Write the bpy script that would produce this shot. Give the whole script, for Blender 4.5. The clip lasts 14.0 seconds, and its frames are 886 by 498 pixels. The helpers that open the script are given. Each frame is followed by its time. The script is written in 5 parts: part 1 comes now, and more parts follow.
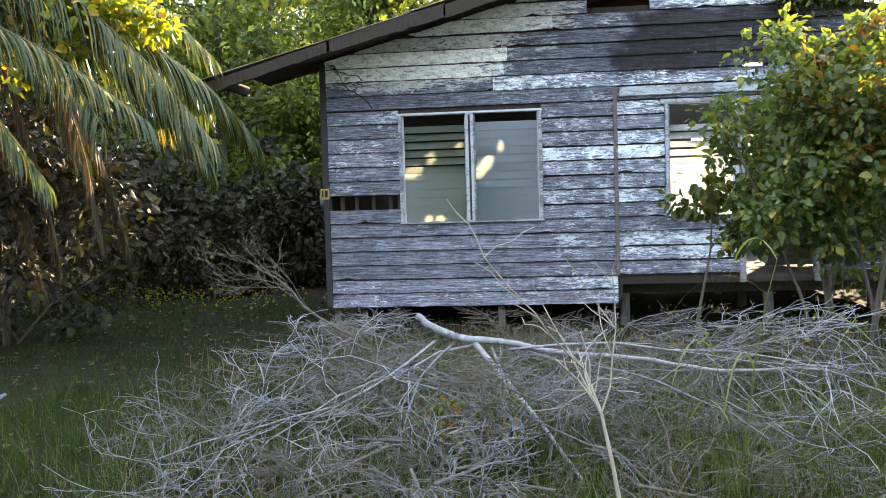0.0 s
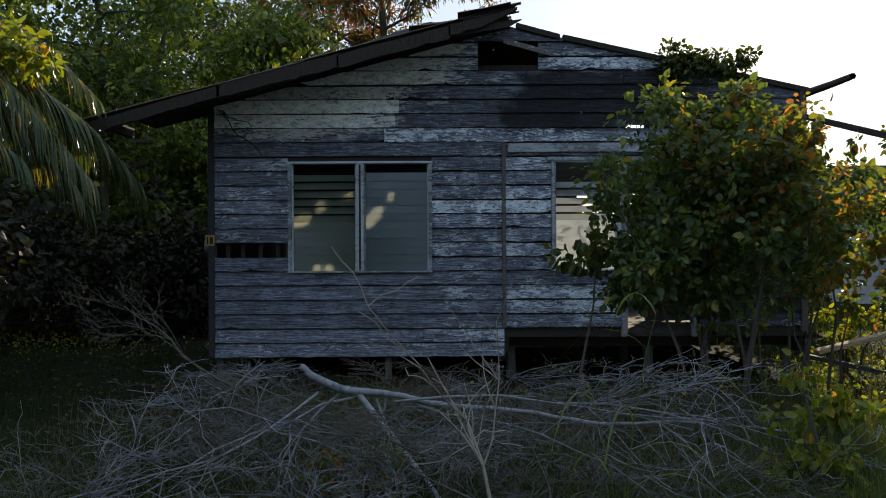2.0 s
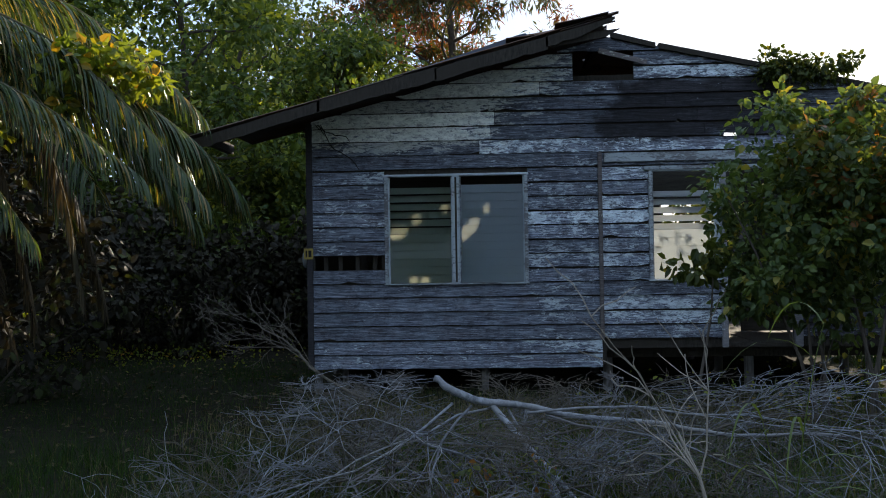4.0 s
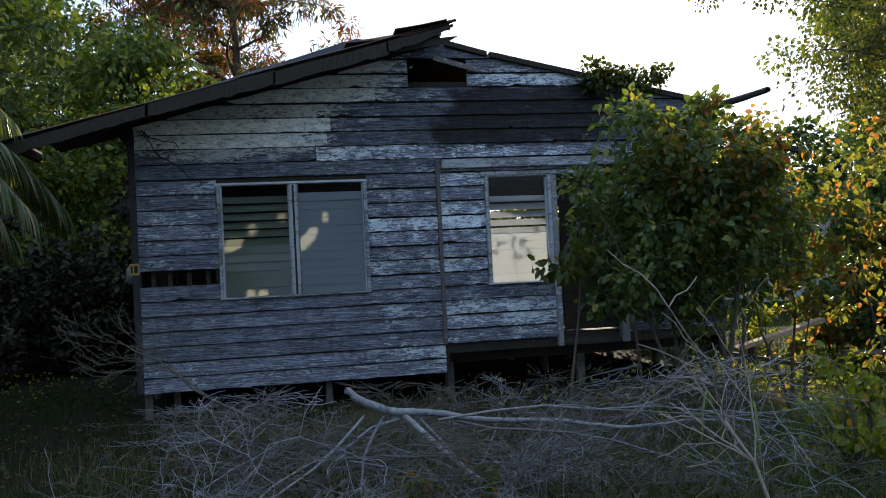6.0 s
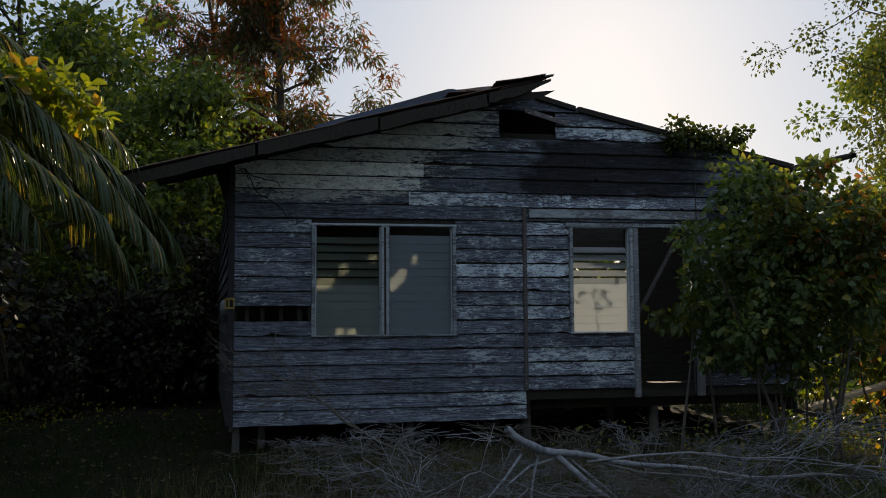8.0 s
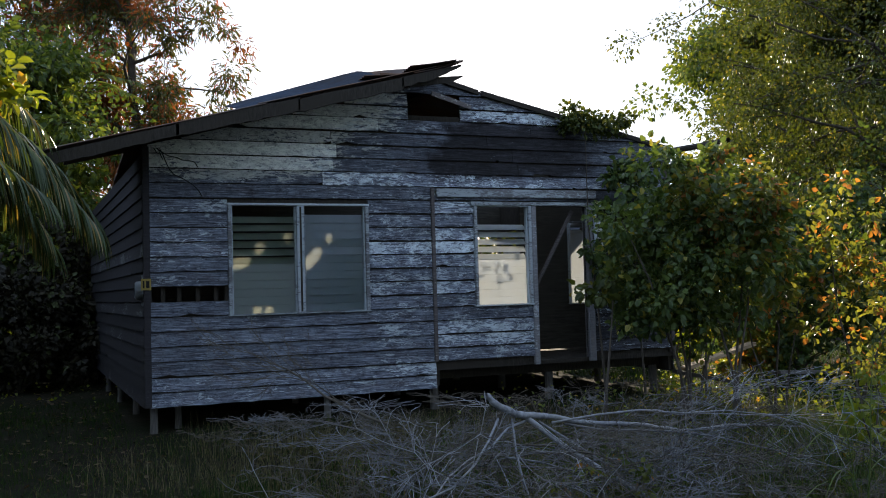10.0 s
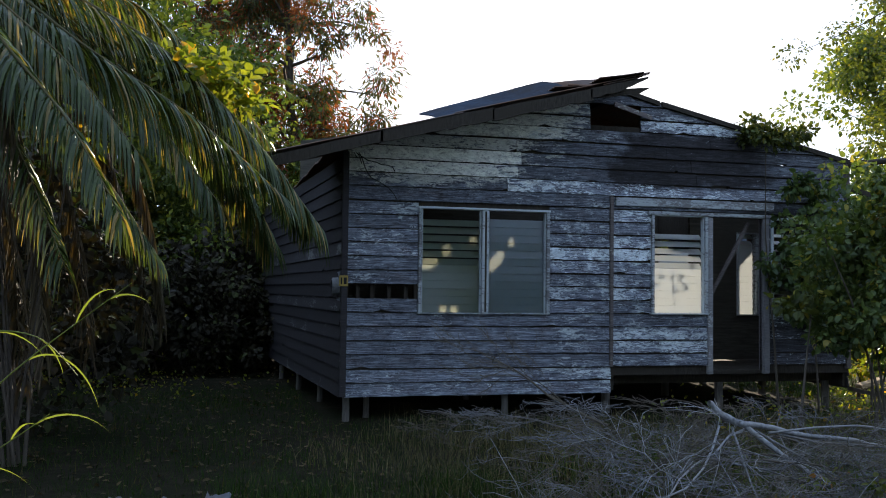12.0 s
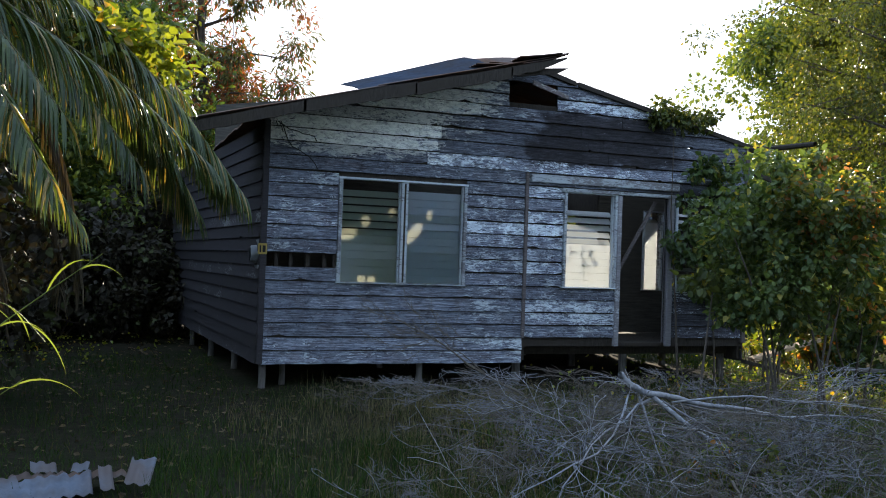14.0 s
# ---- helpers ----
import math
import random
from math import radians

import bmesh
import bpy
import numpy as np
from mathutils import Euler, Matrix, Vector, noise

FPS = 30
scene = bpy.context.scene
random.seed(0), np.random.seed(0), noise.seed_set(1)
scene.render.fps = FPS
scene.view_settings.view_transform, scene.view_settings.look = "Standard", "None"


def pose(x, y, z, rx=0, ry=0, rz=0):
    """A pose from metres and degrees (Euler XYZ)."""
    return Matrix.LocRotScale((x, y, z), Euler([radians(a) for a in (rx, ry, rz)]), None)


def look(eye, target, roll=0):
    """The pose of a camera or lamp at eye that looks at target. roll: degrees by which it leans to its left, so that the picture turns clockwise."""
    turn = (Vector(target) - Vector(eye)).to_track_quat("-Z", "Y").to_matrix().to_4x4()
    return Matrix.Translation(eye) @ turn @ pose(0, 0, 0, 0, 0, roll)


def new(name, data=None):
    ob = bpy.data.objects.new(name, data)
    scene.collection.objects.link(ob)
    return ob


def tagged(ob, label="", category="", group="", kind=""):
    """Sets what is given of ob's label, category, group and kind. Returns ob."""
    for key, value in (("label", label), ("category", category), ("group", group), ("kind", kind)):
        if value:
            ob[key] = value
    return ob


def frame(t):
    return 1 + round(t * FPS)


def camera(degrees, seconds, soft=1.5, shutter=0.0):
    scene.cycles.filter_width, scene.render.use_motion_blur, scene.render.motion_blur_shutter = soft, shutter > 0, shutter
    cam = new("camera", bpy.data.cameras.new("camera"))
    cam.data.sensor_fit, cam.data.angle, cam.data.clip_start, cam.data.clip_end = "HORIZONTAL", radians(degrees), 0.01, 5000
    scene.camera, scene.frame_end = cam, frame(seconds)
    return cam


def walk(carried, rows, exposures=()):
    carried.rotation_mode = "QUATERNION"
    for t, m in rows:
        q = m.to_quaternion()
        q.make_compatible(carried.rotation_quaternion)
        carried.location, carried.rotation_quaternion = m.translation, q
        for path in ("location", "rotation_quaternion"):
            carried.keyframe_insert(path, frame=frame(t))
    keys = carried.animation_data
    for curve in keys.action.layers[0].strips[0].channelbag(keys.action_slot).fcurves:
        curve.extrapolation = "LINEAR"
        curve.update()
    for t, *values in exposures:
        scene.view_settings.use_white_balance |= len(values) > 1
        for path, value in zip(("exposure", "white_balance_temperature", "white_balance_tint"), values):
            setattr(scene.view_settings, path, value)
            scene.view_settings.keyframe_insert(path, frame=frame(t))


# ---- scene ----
cam = camera(51.5, 14.0, 1.0)
PATH = [
    (0, (2.708, -11.033, 1.71), (2.476, -9.049, 1.611), -1.7),
    (0.5, (2.701, -10.974, 1.705), (2.553, -8.982, 1.616), -1.3),
    (1, (2.729, -10.929, 1.709), (2.721, -8.929, 1.699), -0.5),
    (1.5, (2.714, -10.879, 1.698), (2.722, -8.879, 1.708), -0.1),
    (2, (2.72, -10.997, 1.701), (2.729, -8.997, 1.71), -0.3),
    (2.5, (2.706, -11.025, 1.718), (2.663, -9.025, 1.72), -0.9),
    (3, (2.645, -11.027, 1.712), (2.559, -9.029, 1.717), -1.2),
    (3.2, (2.567, -11.039, 1.711), (2.447, -9.043, 1.724), -0.9),
    (5.3, (1.686, -10.871, 1.671), (1.719, -8.871, 1.719), -0.2),
    (5.5, (1.598, -10.832, 1.667), (1.794, -8.843, 1.719), 0.1),
    (6, (1.365, -10.778, 1.686), (1.758, -8.818, 1.732), -2.9),
    (6.5, (1.129, -10.727, 1.665), (1.473, -8.758, 1.736), -0.3),
    (7, (0.87, -10.798, 1.683), (1.234, -8.836, 1.817), -0.3),
    (7.5, (0.609, -10.805, 1.677), (0.985, -8.846, 1.826), -0.4),
    (7.7, (0.497, -10.79, 1.677), (0.88, -8.832, 1.828), -0.4),
    (9.8, (-0.64, -10.932, 1.718), (-0.008, -9.038, 1.822), -1.4),
    (10, (-0.735, -10.931, 1.722), (0.007, -9.076, 1.809), -1.6),
    (10.5, (-0.844, -10.969, 1.858), (-0.04, -9.143, 1.99), -3.0),
    (11, (-1.199, -10.972, 1.805), (-0.497, -9.106, 1.963), 1.2),
    (11.5, (-1.476, -11.061, 1.758), (-0.86, -9.161, 1.861), 1.5),
    (12, (-1.633, -11.039, 1.759), (-1.13, -9.105, 1.85), 0.7),
    (12.5, (-1.7, -10.966, 1.745), (-1.251, -9.018, 1.82), -0.9),
    (13, (-1.746, -11.037, 1.764), (-1.311, -9.085, 1.81), 2.3),
    (13.5, (-1.805, -11.106, 1.778), (-1.257, -9.183, 1.809), 2.3),
    (14, (-1.837, -11.177, 1.782), (-1.138, -9.304, 1.81), 2.0),
]
EXPOSURES = [(0.0, 3.0, 8000, 16), (0.5, 1.75, 7600, 15), (1.0, 0.12, 6700, 11), (1.5, 0.02, 6900, 10), (2.0, 0.52, 7000, 10), (3.0, 0.77, 6800, 10), (5.5, 1.0, 6500, 12), (6.5, 0.67, 6700, 12), (7.0, -0.05, 7300, 12), (7.5, -0.15, 7300, 12), (9.8, 0.93, 6700, 13), (10.5, 0.68, 7000, 13), (11.0, 0.33, 7200, 13), (11.5, 0.73, 6900, 13), (12.5, 1.23, 6600, 12), (14.0, 1.53, 6600, 12)]
walk(cam, [(t, look(eye, target, roll)) for t, eye, target, roll in PATH], EXPOSURES)

# ---- world, sun ----
SUN_AZ, SUN_EL = radians(21.0), radians(18.5)
SUN = Vector((math.sin(SUN_AZ) * math.cos(SUN_EL), math.cos(SUN_AZ) * math.cos(SUN_EL), math.sin(SUN_EL)))
world = bpy.data.worlds.new("sky")
scene.world = world
world.use_nodes = True
wn = world.node_tree
sky = wn.nodes.new("ShaderNodeTexSky")
sky.sky_type = "NISHITA"
sky.sun_disc = False
sky.sun_elevation, sky.sun_rotation = SUN_EL, SUN_AZ
sky.air_density, sky.dust_density, sky.ozone_density = 1.0, 1.2, 1.0
# thin high haze over the clear sky
thin = wn.nodes.new("ShaderNodeMix")
thin.data_type, thin.blend_type = "RGBA", "MIX"
thin.inputs[0].default_value = 0.86
thin.inputs[7].default_value = (3.2, 4.3, 6.0, 1)
wn.links.new(sky.outputs["Color"], thin.inputs[6])
wn.links.new(thin.outputs[2], wn.nodes["Background"].inputs["Color"])
wn.nodes["Background"].inputs["Strength"].default_value = 0.12
sun_data = bpy.data.lights.new("sun", "SUN")
sun_data.energy, sun_data.angle, sun_data.color = 5.0, radians(0.5), (1.0, 0.88, 0.68)
sun = new("sun", sun_data)
sun.matrix_world = look(SUN * 60, (0, 0, 0))


# ---- materials ----
def node_mat(name):
    m = bpy.data.materials.new(name)
    m.use_nodes = True
    nt = m.node_tree
    return m, nt, nt.nodes["Principled BSDF"], nt.nodes["Material Output"]


def nd(nt, kind, **values):
    n = nt.nodes.new(kind)
    for key, v in values.items():
        n.inputs[key.replace("_", " ")].default_value = v
    return n


def ramp(nt, fac, *stops):
    r = nt.nodes.new("ShaderNodeValToRGB")
    els = r.color_ramp.elements
    els[0].position, els[0].color = stops[0][0], (*stops[0][1], 1)
    els[1].position, els[1].color = stops[-1][0], (*stops[-1][1], 1)
    for p, c in stops[1:-1]:
        e = els.new(p)
        e.color = (*c, 1)
    nt.links.new(fac, r.inputs["Fac"])
    return r.outputs["Color"]


def coords(nt, scale, world_space=False):
    if world_space:
        src = nt.nodes.new("ShaderNodeNewGeometry").outputs["Position"]
    else:
        src = nt.nodes.new("ShaderNodeTexCoord").outputs["Object"]
    mp = nt.nodes.new("ShaderNodeMapping")
    mp.inputs["Scale"].default_value = scale
    nt.links.new(src, mp.inputs["Vector"])
    return mp.outputs["Vector"]


def noise_fac(nt, scale, size, detail=6.0, rough=0.6, world_space=False, distortion=0.0):
    n = nd(nt, "ShaderNodeTexNoise", Scale=size, Detail=detail, Roughness=rough, Distortion=distortion)
    nt.links.new(coords(nt, scale, world_space), n.inputs["Vector"])
    return n.outputs["Fac"]


def mix_col(nt, fac, a, b, kind="MIX"):
    m = nt.nodes.new("ShaderNodeMix")
    m.data_type, m.blend_type = "RGBA", kind
    for sock, v in ((m.inputs[0], fac), (m.inputs[6], a), (m.inputs[7], b)):
        if isinstance(v, (int, float)):
            sock.default_value = v
        elif isinstance(v, tuple):
            sock.default_value = (*v, 1)
        else:
            nt.links.new(v, sock)
    return m.outputs[2]


def maths(nt, op, a, b=0.0):
    m = nt.nodes.new("ShaderNodeMath")
    m.operation = op
    for sock, v in ((m.inputs[0], a), (m.inputs[1], b)):
        if isinstance(v, (int, float)):
            sock.default_value = v
        else:
            nt.links.new(v, sock)
    return m.outputs[0]


def bump(nt, bsdf, height, strength, distance):
    b = nd(nt, "ShaderNodeBump", Strength=strength, Distance=distance)
    nt.links.new(height, b.inputs["Height"])
    nt.links.new(b.outputs["Normal"], bsdf.inputs["Normal"])


def board_mat(name, paint, wood_a, wood_b, cover, tint=0.5):
    """Weathered board: bare grain, flaking paint. cover: share of the paint that is left."""
    m, nt, b, _ = node_mat(name)
    grain = noise_fac(nt, (1.5, 8, 42), 3.0, 8.0, 0.7, True, 0.6)
    wood = ramp(nt, grain, (0.3, wood_a), (0.7, wood_b))
    rnd = nt.nodes.new("ShaderNodeObjectInfo").outputs["Random"]
    big = noise_fac(nt, (1.0, 1.0, 2.2), 1.7, 3.0, 0.6, True)
    flake = noise_fac(nt, (5.0, 5.0, 17.0), 2.6, 10.0, 0.72, True, 0.9)
    s = maths(nt, "ADD", maths(nt, "MULTIPLY", flake, 0.62), maths(nt, "MULTIPLY", big, 0.38))
    s = maths(nt, "ADD", s, maths(nt, "MULTIPLY", maths(nt, "SUBTRACT", rnd, 0.5), 0.16))
    mask = ramp(nt, s, (0.62 - 0.26 * cover, (0, 0, 0)), (0.655 - 0.26 * cover, (1, 1, 1)))
    dirt = noise_fac(nt, (3, 3, 9), 2.0, 7.0, 0.65, True)
    paint_c = mix_col(nt, dirt, tuple(c * tint for c in paint), paint)
    col = mix_col(nt, mask, wood, paint_c)
    shade = maths(nt, "ADD", maths(nt, "MULTIPLY", rnd, 0.5), 0.72)
    g = nt.nodes.new("ShaderNodeCombineColor")
    for k in range(3):
        nt.links.new(shade, g.inputs[k])
    col = mix_col(nt, 1.0, col, g.outputs[0], "MULTIPLY")
    nt.links.new(col, b.inputs["Base Color"])
    b.inputs["Roughness"].default_value = 0.85
    b.inputs["Specular IOR Level"].default_value = 0.25
    h = maths(nt, "ADD", maths(nt, "MULTIPLY", grain, 0.5), maths(nt, "MULTIPLY", mask, 0.35))
    bump(nt, b, h, 0.8, 0.004)
    return m


def rough_mat(name, dark, light, scale=(1, 1, 1), size=4.0, rough=0.9, metal=0.0, relief=0.006, third=None, spec=0.2, world_space=True):
    m, nt, b, _ = node_mat(name)
    n1 = noise_fac(nt, scale, size, 9.0, 0.68, world_space, 0.3)
    n2 = noise_fac(nt, (1, 1, 1), size * 0.23, 4.0, 0.6, world_space)
    stops = [(0.3, dark), (0.7, light)]
    col = ramp(nt, n1, *stops)
    col = mix_col(nt, ramp(nt, n2, (0.42, (0, 0, 0)), (0.62, (1, 1, 1))), col, third if third else tuple(0.6 * c for c in light))
    nt.links.new(col, b.inputs["Base Color"])
    b.inputs["Roughness"].default_value, b.inputs["Metallic"].default_value = rough, metal
    b.inputs["Specular IOR Level"].default_value = spec
    bump(nt, b, n1, 0.7, relief)
    return m


def leaf_mat(name, a, b_, c=None, share=0.0, trans=0.45, gloss=0.45, glow=1.5, spec=0.35):
    """Leaf: front colour with some light coming through; share: part of the leaves in colour c."""
    m, nt, b, out = node_mat(name)
    rnd = nt.nodes.new("ShaderNodeNewGeometry").outputs["Random Per Island"]
    stops = [(0.0, a), (0.98 - share, b_)]
    if c:
        stops.append((min(0.999, 1.0 - share + 0.01), c))
    col = ramp(nt, rnd, *stops)
    blot = noise_fac(nt, (1, 1, 1), 0.9, 3.0, 0.6, True)
    col = mix_col(nt, ramp(nt, blot, (0.35, (0, 0, 0)), (0.7, (1, 1, 1))), col, mix_col(nt, 1.0, col, (0.55, 0.62, 0.5), "MULTIPLY"))
    nt.links.new(col, b.inputs["Base Color"])
    b.inputs["Roughness"].default_value = gloss
    b.inputs["Specular IOR Level"].default_value = spec
    t = nt.nodes.new("ShaderNodeBsdfTranslucent")
    tc = mix_col(nt, 1.0, col, (glow * 1.20, glow * 1.05, glow * 0.38), "MULTIPLY")
    nt.links.new(tc, t.inputs["Color"])
    mx = nt.nodes.new("ShaderNodeMixShader")
    mx.inputs[0].default_value = trans
    nt.links.new(b.outputs[0], mx.inputs[1])
    nt.links.new(t.outputs[0], mx.inputs[2])
    nt.links.new(mx.outputs[0], out.inputs["Surface"])
    return m


def front_board_mat():
    """The boards of the front: cream paint that still clings under the roof on one side and in flakes between the openings,
    blue-grey bare wood below, and a black leak stain under the broken ridge."""
    m, nt, b, _ = node_mat("old_front_boards")
    sep = nt.nodes.new("ShaderNodeSeparateXYZ")
    nt.links.new(nt.nodes.new("ShaderNodeNewGeometry").outputs["Position"], sep.inputs[0])
    warp = noise_fac(nt, (1, 1, 1.6), 1.6, 6.0, 0.65, True)
    w = maths(nt, "MULTIPLY", maths(nt, "SUBTRACT", warp, 0.5), 1.7)
    x, z = maths(nt, "ADD", sep.outputs[0], w), maths(nt, "ADD", sep.outputs[2], maths(nt, "MULTIPLY", w, 0.35))

    def step(v, a, b_):
        r = nt.nodes.new("ShaderNodeMapRange")
        r.interpolation_type = "SMOOTHSTEP"
        for k, q in ((1, a), (2, b_), (3, 0.0), (4, 1.0)):
            r.inputs[k].default_value = q
        nt.links.new(v, r.inputs[0])
        return r.outputs[0]

    times = lambda a, b_: maths(nt, "MULTIPLY", a, b_)
    lean = maths(nt, "SUBTRACT", x, maths(nt, "MULTIPLY", z, 0.9))
    lean = maths(nt, "ADD", lean, times(maths(nt, "SUBTRACT", noise_fac(nt, (1.6, 2, 7), 2.2, 9.0, 0.72, True, 0.8), 0.5), 3.2))
    pale = times(step(z, 2.92, 3.2), step(lean, -0.35, -1.1))
    flaky = times(times(step(x, 2.45, 2.75), step(x, 5.3, 4.8)), step(z, 3.05, 2.95))
    leak = times(times(step(x, 3.45, 3.8), step(z, 3.10, 3.22)), times(step(x, 6.3, 5.5), step(z, 3.98, 3.82)))
    damp = times(step(x, 2.9, 3.6), step(z, 3.0, 3.15))
    upper = times(step(x, 3.7, 4.1), step(z, 3.86, 3.98))
    low_leak = times(step(x, 4.9, 5.5), step(z, 3.1, 2.9))
    rnd = nt.nodes.new("ShaderNodeObjectInfo").outputs["Random"]
    grain = noise_fac(nt, (1.3, 8, 46), 3.0, 9.0, 0.72, True, 0.7)
    blotch = noise_fac(nt, (1.0, 1.0, 3.0), 3.2, 7.0, 0.7, True, 0.4)
    wood = ramp(nt, grain, (0.35, (0.030, 0.030, 0.040)), (0.5, (0.145, 0.168, 0.215)), (0.64, (0.45, 0.51, 0.61)))
    wood = mix_col(nt, ramp(nt, blotch, (0.45, (0, 0, 0)), (0.75, (1, 1, 1))), wood, mix_col(nt, 1.0, wood, (0.55, 0.42, 0.38), "MULTIPLY"))
    stain = maths(nt, "MAXIMUM", maths(nt, "MAXIMUM", leak, times(damp, 0.22)), times(low_leak, 0.8))
    wood = mix_col(nt, times(stain, 0.96), wood, mix_col(nt, 1.0, wood, (0.13, 0.105, 0.10), "MULTIPLY"))
    flake = noise_fac(nt, (2.4, 2.4, 11.0), 3.2, 8.0, 0.70, True, 1.2)
    big = noise_fac(nt, (1.0, 1.0, 2.4), 1.9, 4.0, 0.6, True)
    s = maths(nt, "ADD", times(flake, 0.66), times(big, 0.34))
    s = maths(nt, "ADD", s, times(maths(nt, "SUBTRACT", rnd, 0.5), 0.07))
    s = maths(nt, "ADD", s, times(pale, 0.13))
    s = maths(nt, "ADD", s, times(flaky, 0.036))
    s = maths(nt, "ADD", s, times(upper, 0.045))
    s = maths(nt, "SUBTRACT", s, times(times(step(z, 1.7, 1.2), step(x, 3.4, 2.8)), 0.030))
    s = maths(nt, "SUBTRACT", s, times(stain, 0.05))
    mask = ramp(nt, s, (0.553, (0, 0, 0)), (0.564, (1, 1, 1)))
    dirt = noise_fac(nt, (2.5, 2.5, 8), 2.4, 8.0, 0.7, True)
    paint = ramp(nt, dirt, (0.3, (0.32, 0.38, 0.43)), (0.6, (0.59, 0.66, 0.70)))
    warm = ramp(nt, dirt, (0.3, (0.56, 0.58, 0.54)), (0.6, (0.83, 0.84, 0.78)))
    col = mix_col(nt, mask, wood, mix_col(nt, pale, paint, warm))
    shade = maths(nt, "ADD", times(rnd, 0.62), 0.66)
    gcol = nt.nodes.new("ShaderNodeCombineColor")
    for k in range(3):
        nt.links.new(shade, gcol.inputs[k])
    col = mix_col(nt, 1.0, col, gcol.outputs[0], "MULTIPLY")
    crack = noise_fac(nt, (2.2, 2, 60), 2.0, 10.0, 0.75, True, 1.5)
    col = mix_col(nt, ramp(nt, crack, (0.33, (1, 1, 1)), (0.42, (0, 0, 0))), col, (0.02, 0.018, 0.018))
    grime = noise_fac(nt, (3.2, 3, 5.0), 2.8, 12.0, 0.78, True, 0.5)
    col = mix_col(nt, ramp(nt, grime, (0.50, (0, 0, 0)), (0.64, (0.85, 0.85, 0.85))), col, mix_col(nt, 1.0, col, (0.30, 0.29, 0.32), "MULTIPLY"))
    speck = noise_fac(nt, (9, 9, 16), 3.0, 5.0, 0.75, True, 0.6)
    col = mix_col(nt, ramp(nt, speck, (0.56, (0, 0, 0)), (0.63, (0.7, 0.7, 0.7))), col, mix_col(nt, 1.0, col, (0.26, 0.25, 0.28), "MULTIPLY"))
    nt.links.new(col, b.inputs["Base Color"])
    b.inputs["Roughness"].default_value = 0.82
    b.inputs["Specular IOR Level"].default_value = 0.3
    bump(nt, b, maths(nt, "ADD", times(grain, 0.5), times(mask, 0.4)), 0.9, 0.004)
    return m


M_BOARD = front_board_mat()
M_GREY = board_mat("weathered_blue_grey_wood", (0.60, 0.65, 0.70), (0.13, 0.128, 0.14), (0.34, 0.335, 0.35), 0.22, 0.65)
M_DARK = board_mat("dark_damp_wood", (0.50, 0.50, 0.45), (0.05, 0.045, 0.045), (0.18, 0.155, 0.15), 0.06, 0.6)
M_TRIM = board_mat("faded_window_trim_paint", (0.52, 0.58, 0.62), (0.12, 0.12, 0.13), (0.30, 0.30, 0.31), 0.8, 0.75)
M_BEAM = rough_mat("old_dark_timber", (0.014, 0.013, 0.012), (0.065, 0.055, 0.045), (8, 8, 1.5), 5.0)
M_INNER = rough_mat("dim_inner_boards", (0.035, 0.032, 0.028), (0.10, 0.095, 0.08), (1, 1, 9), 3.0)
M_RUST = rough_mat("rusty_roof_iron", (0.05, 0.028, 0.02), (0.16, 0.085, 0.05), (1, 1, 1), 3.0, 0.75, 0.3, 0.004, (0.10, 0.09, 0.09))
M_ZINC = rough_mat("weathered_zinc_sheet", (0.026, 0.036, 0.056), (0.056, 0.074, 0.108), (1, 1, 1), 5.0, 0.95, 0.0, 0.003, (0.045, 0.042, 0.044), 0.05)
M_TIN = rough_mat("rust_eaten_tin", (0.06, 0.08, 0.115), (0.15, 0.185, 0.24), (1, 1, 1), 6.0, 0.6, 0.2, 0.003, (0.09, 0.075, 0.075), 0.4)
M_SOIL = rough_mat("grassy_soil", (0.012, 0.011, 0.008), (0.036, 0.031, 0.022), (1, 1, 1), 7.0, 0.95, 0.0, 0.03, (0.016, 0.019, 0.010), 0.02)
M_BARK = rough_mat("grey_bark", (0.035, 0.029, 0.024), (0.125, 0.105, 0.088), (6, 6, 1.2), 5.0, 0.9, 0.0, 0.01)
M_DEAD = rough_mat("bleached_dead_wood", (0.048, 0.050, 0.056), (0.225, 0.232, 0.25), (3, 3, 3), 9.0, 0.85, 0.0, 0.003, (0.14, 0.13, 0.125), 0.1)
M_BONE = rough_mat("silver_bleached_wood", (0.07, 0.075, 0.085), (0.34, 0.355, 0.39), (3, 3, 3), 9.0, 0.8, 0.0, 0.003, (0.24, 0.235, 0.235))
M_TWIG = rough_mat("brown_dead_twigs", (0.035, 0.030, 0.025), (0.15, 0.13, 0.105), (3, 3, 3), 9.0, 0.85, 0.0, 0.002)
M_STALK = rough_mat("pale_tan_dead_stems", (0.12, 0.105, 0.085), (0.38, 0.33, 0.27), (3, 3, 3), 9.0, 0.85, 0.0, 0.002)
M_TALL = leaf_mat("tall_yard_grass", (0.03, 0.060, 0.018), (0.085, 0.135, 0.038), (0.20, 0.17, 0.09), 0.15, 0.4, 0.55, spec=0.12)
M_POST = rough_mat("grey_stump_wood", (0.045, 0.042, 0.04), (0.17, 0.16, 0.15), (7, 7, 1), 5.0)
M_FRESH = rough_mat("sunlit_plank_wood", (0.22, 0.15, 0.09), (0.46, 0.34, 0.22), (2, 9, 9), 4.0)
M_GRASS = leaf_mat("green_grass", (0.014, 0.034, 0.010), (0.040, 0.078, 0.018), (0.10, 0.09, 0.04), 0.08, 0.35, 0.6, spec=0.06)
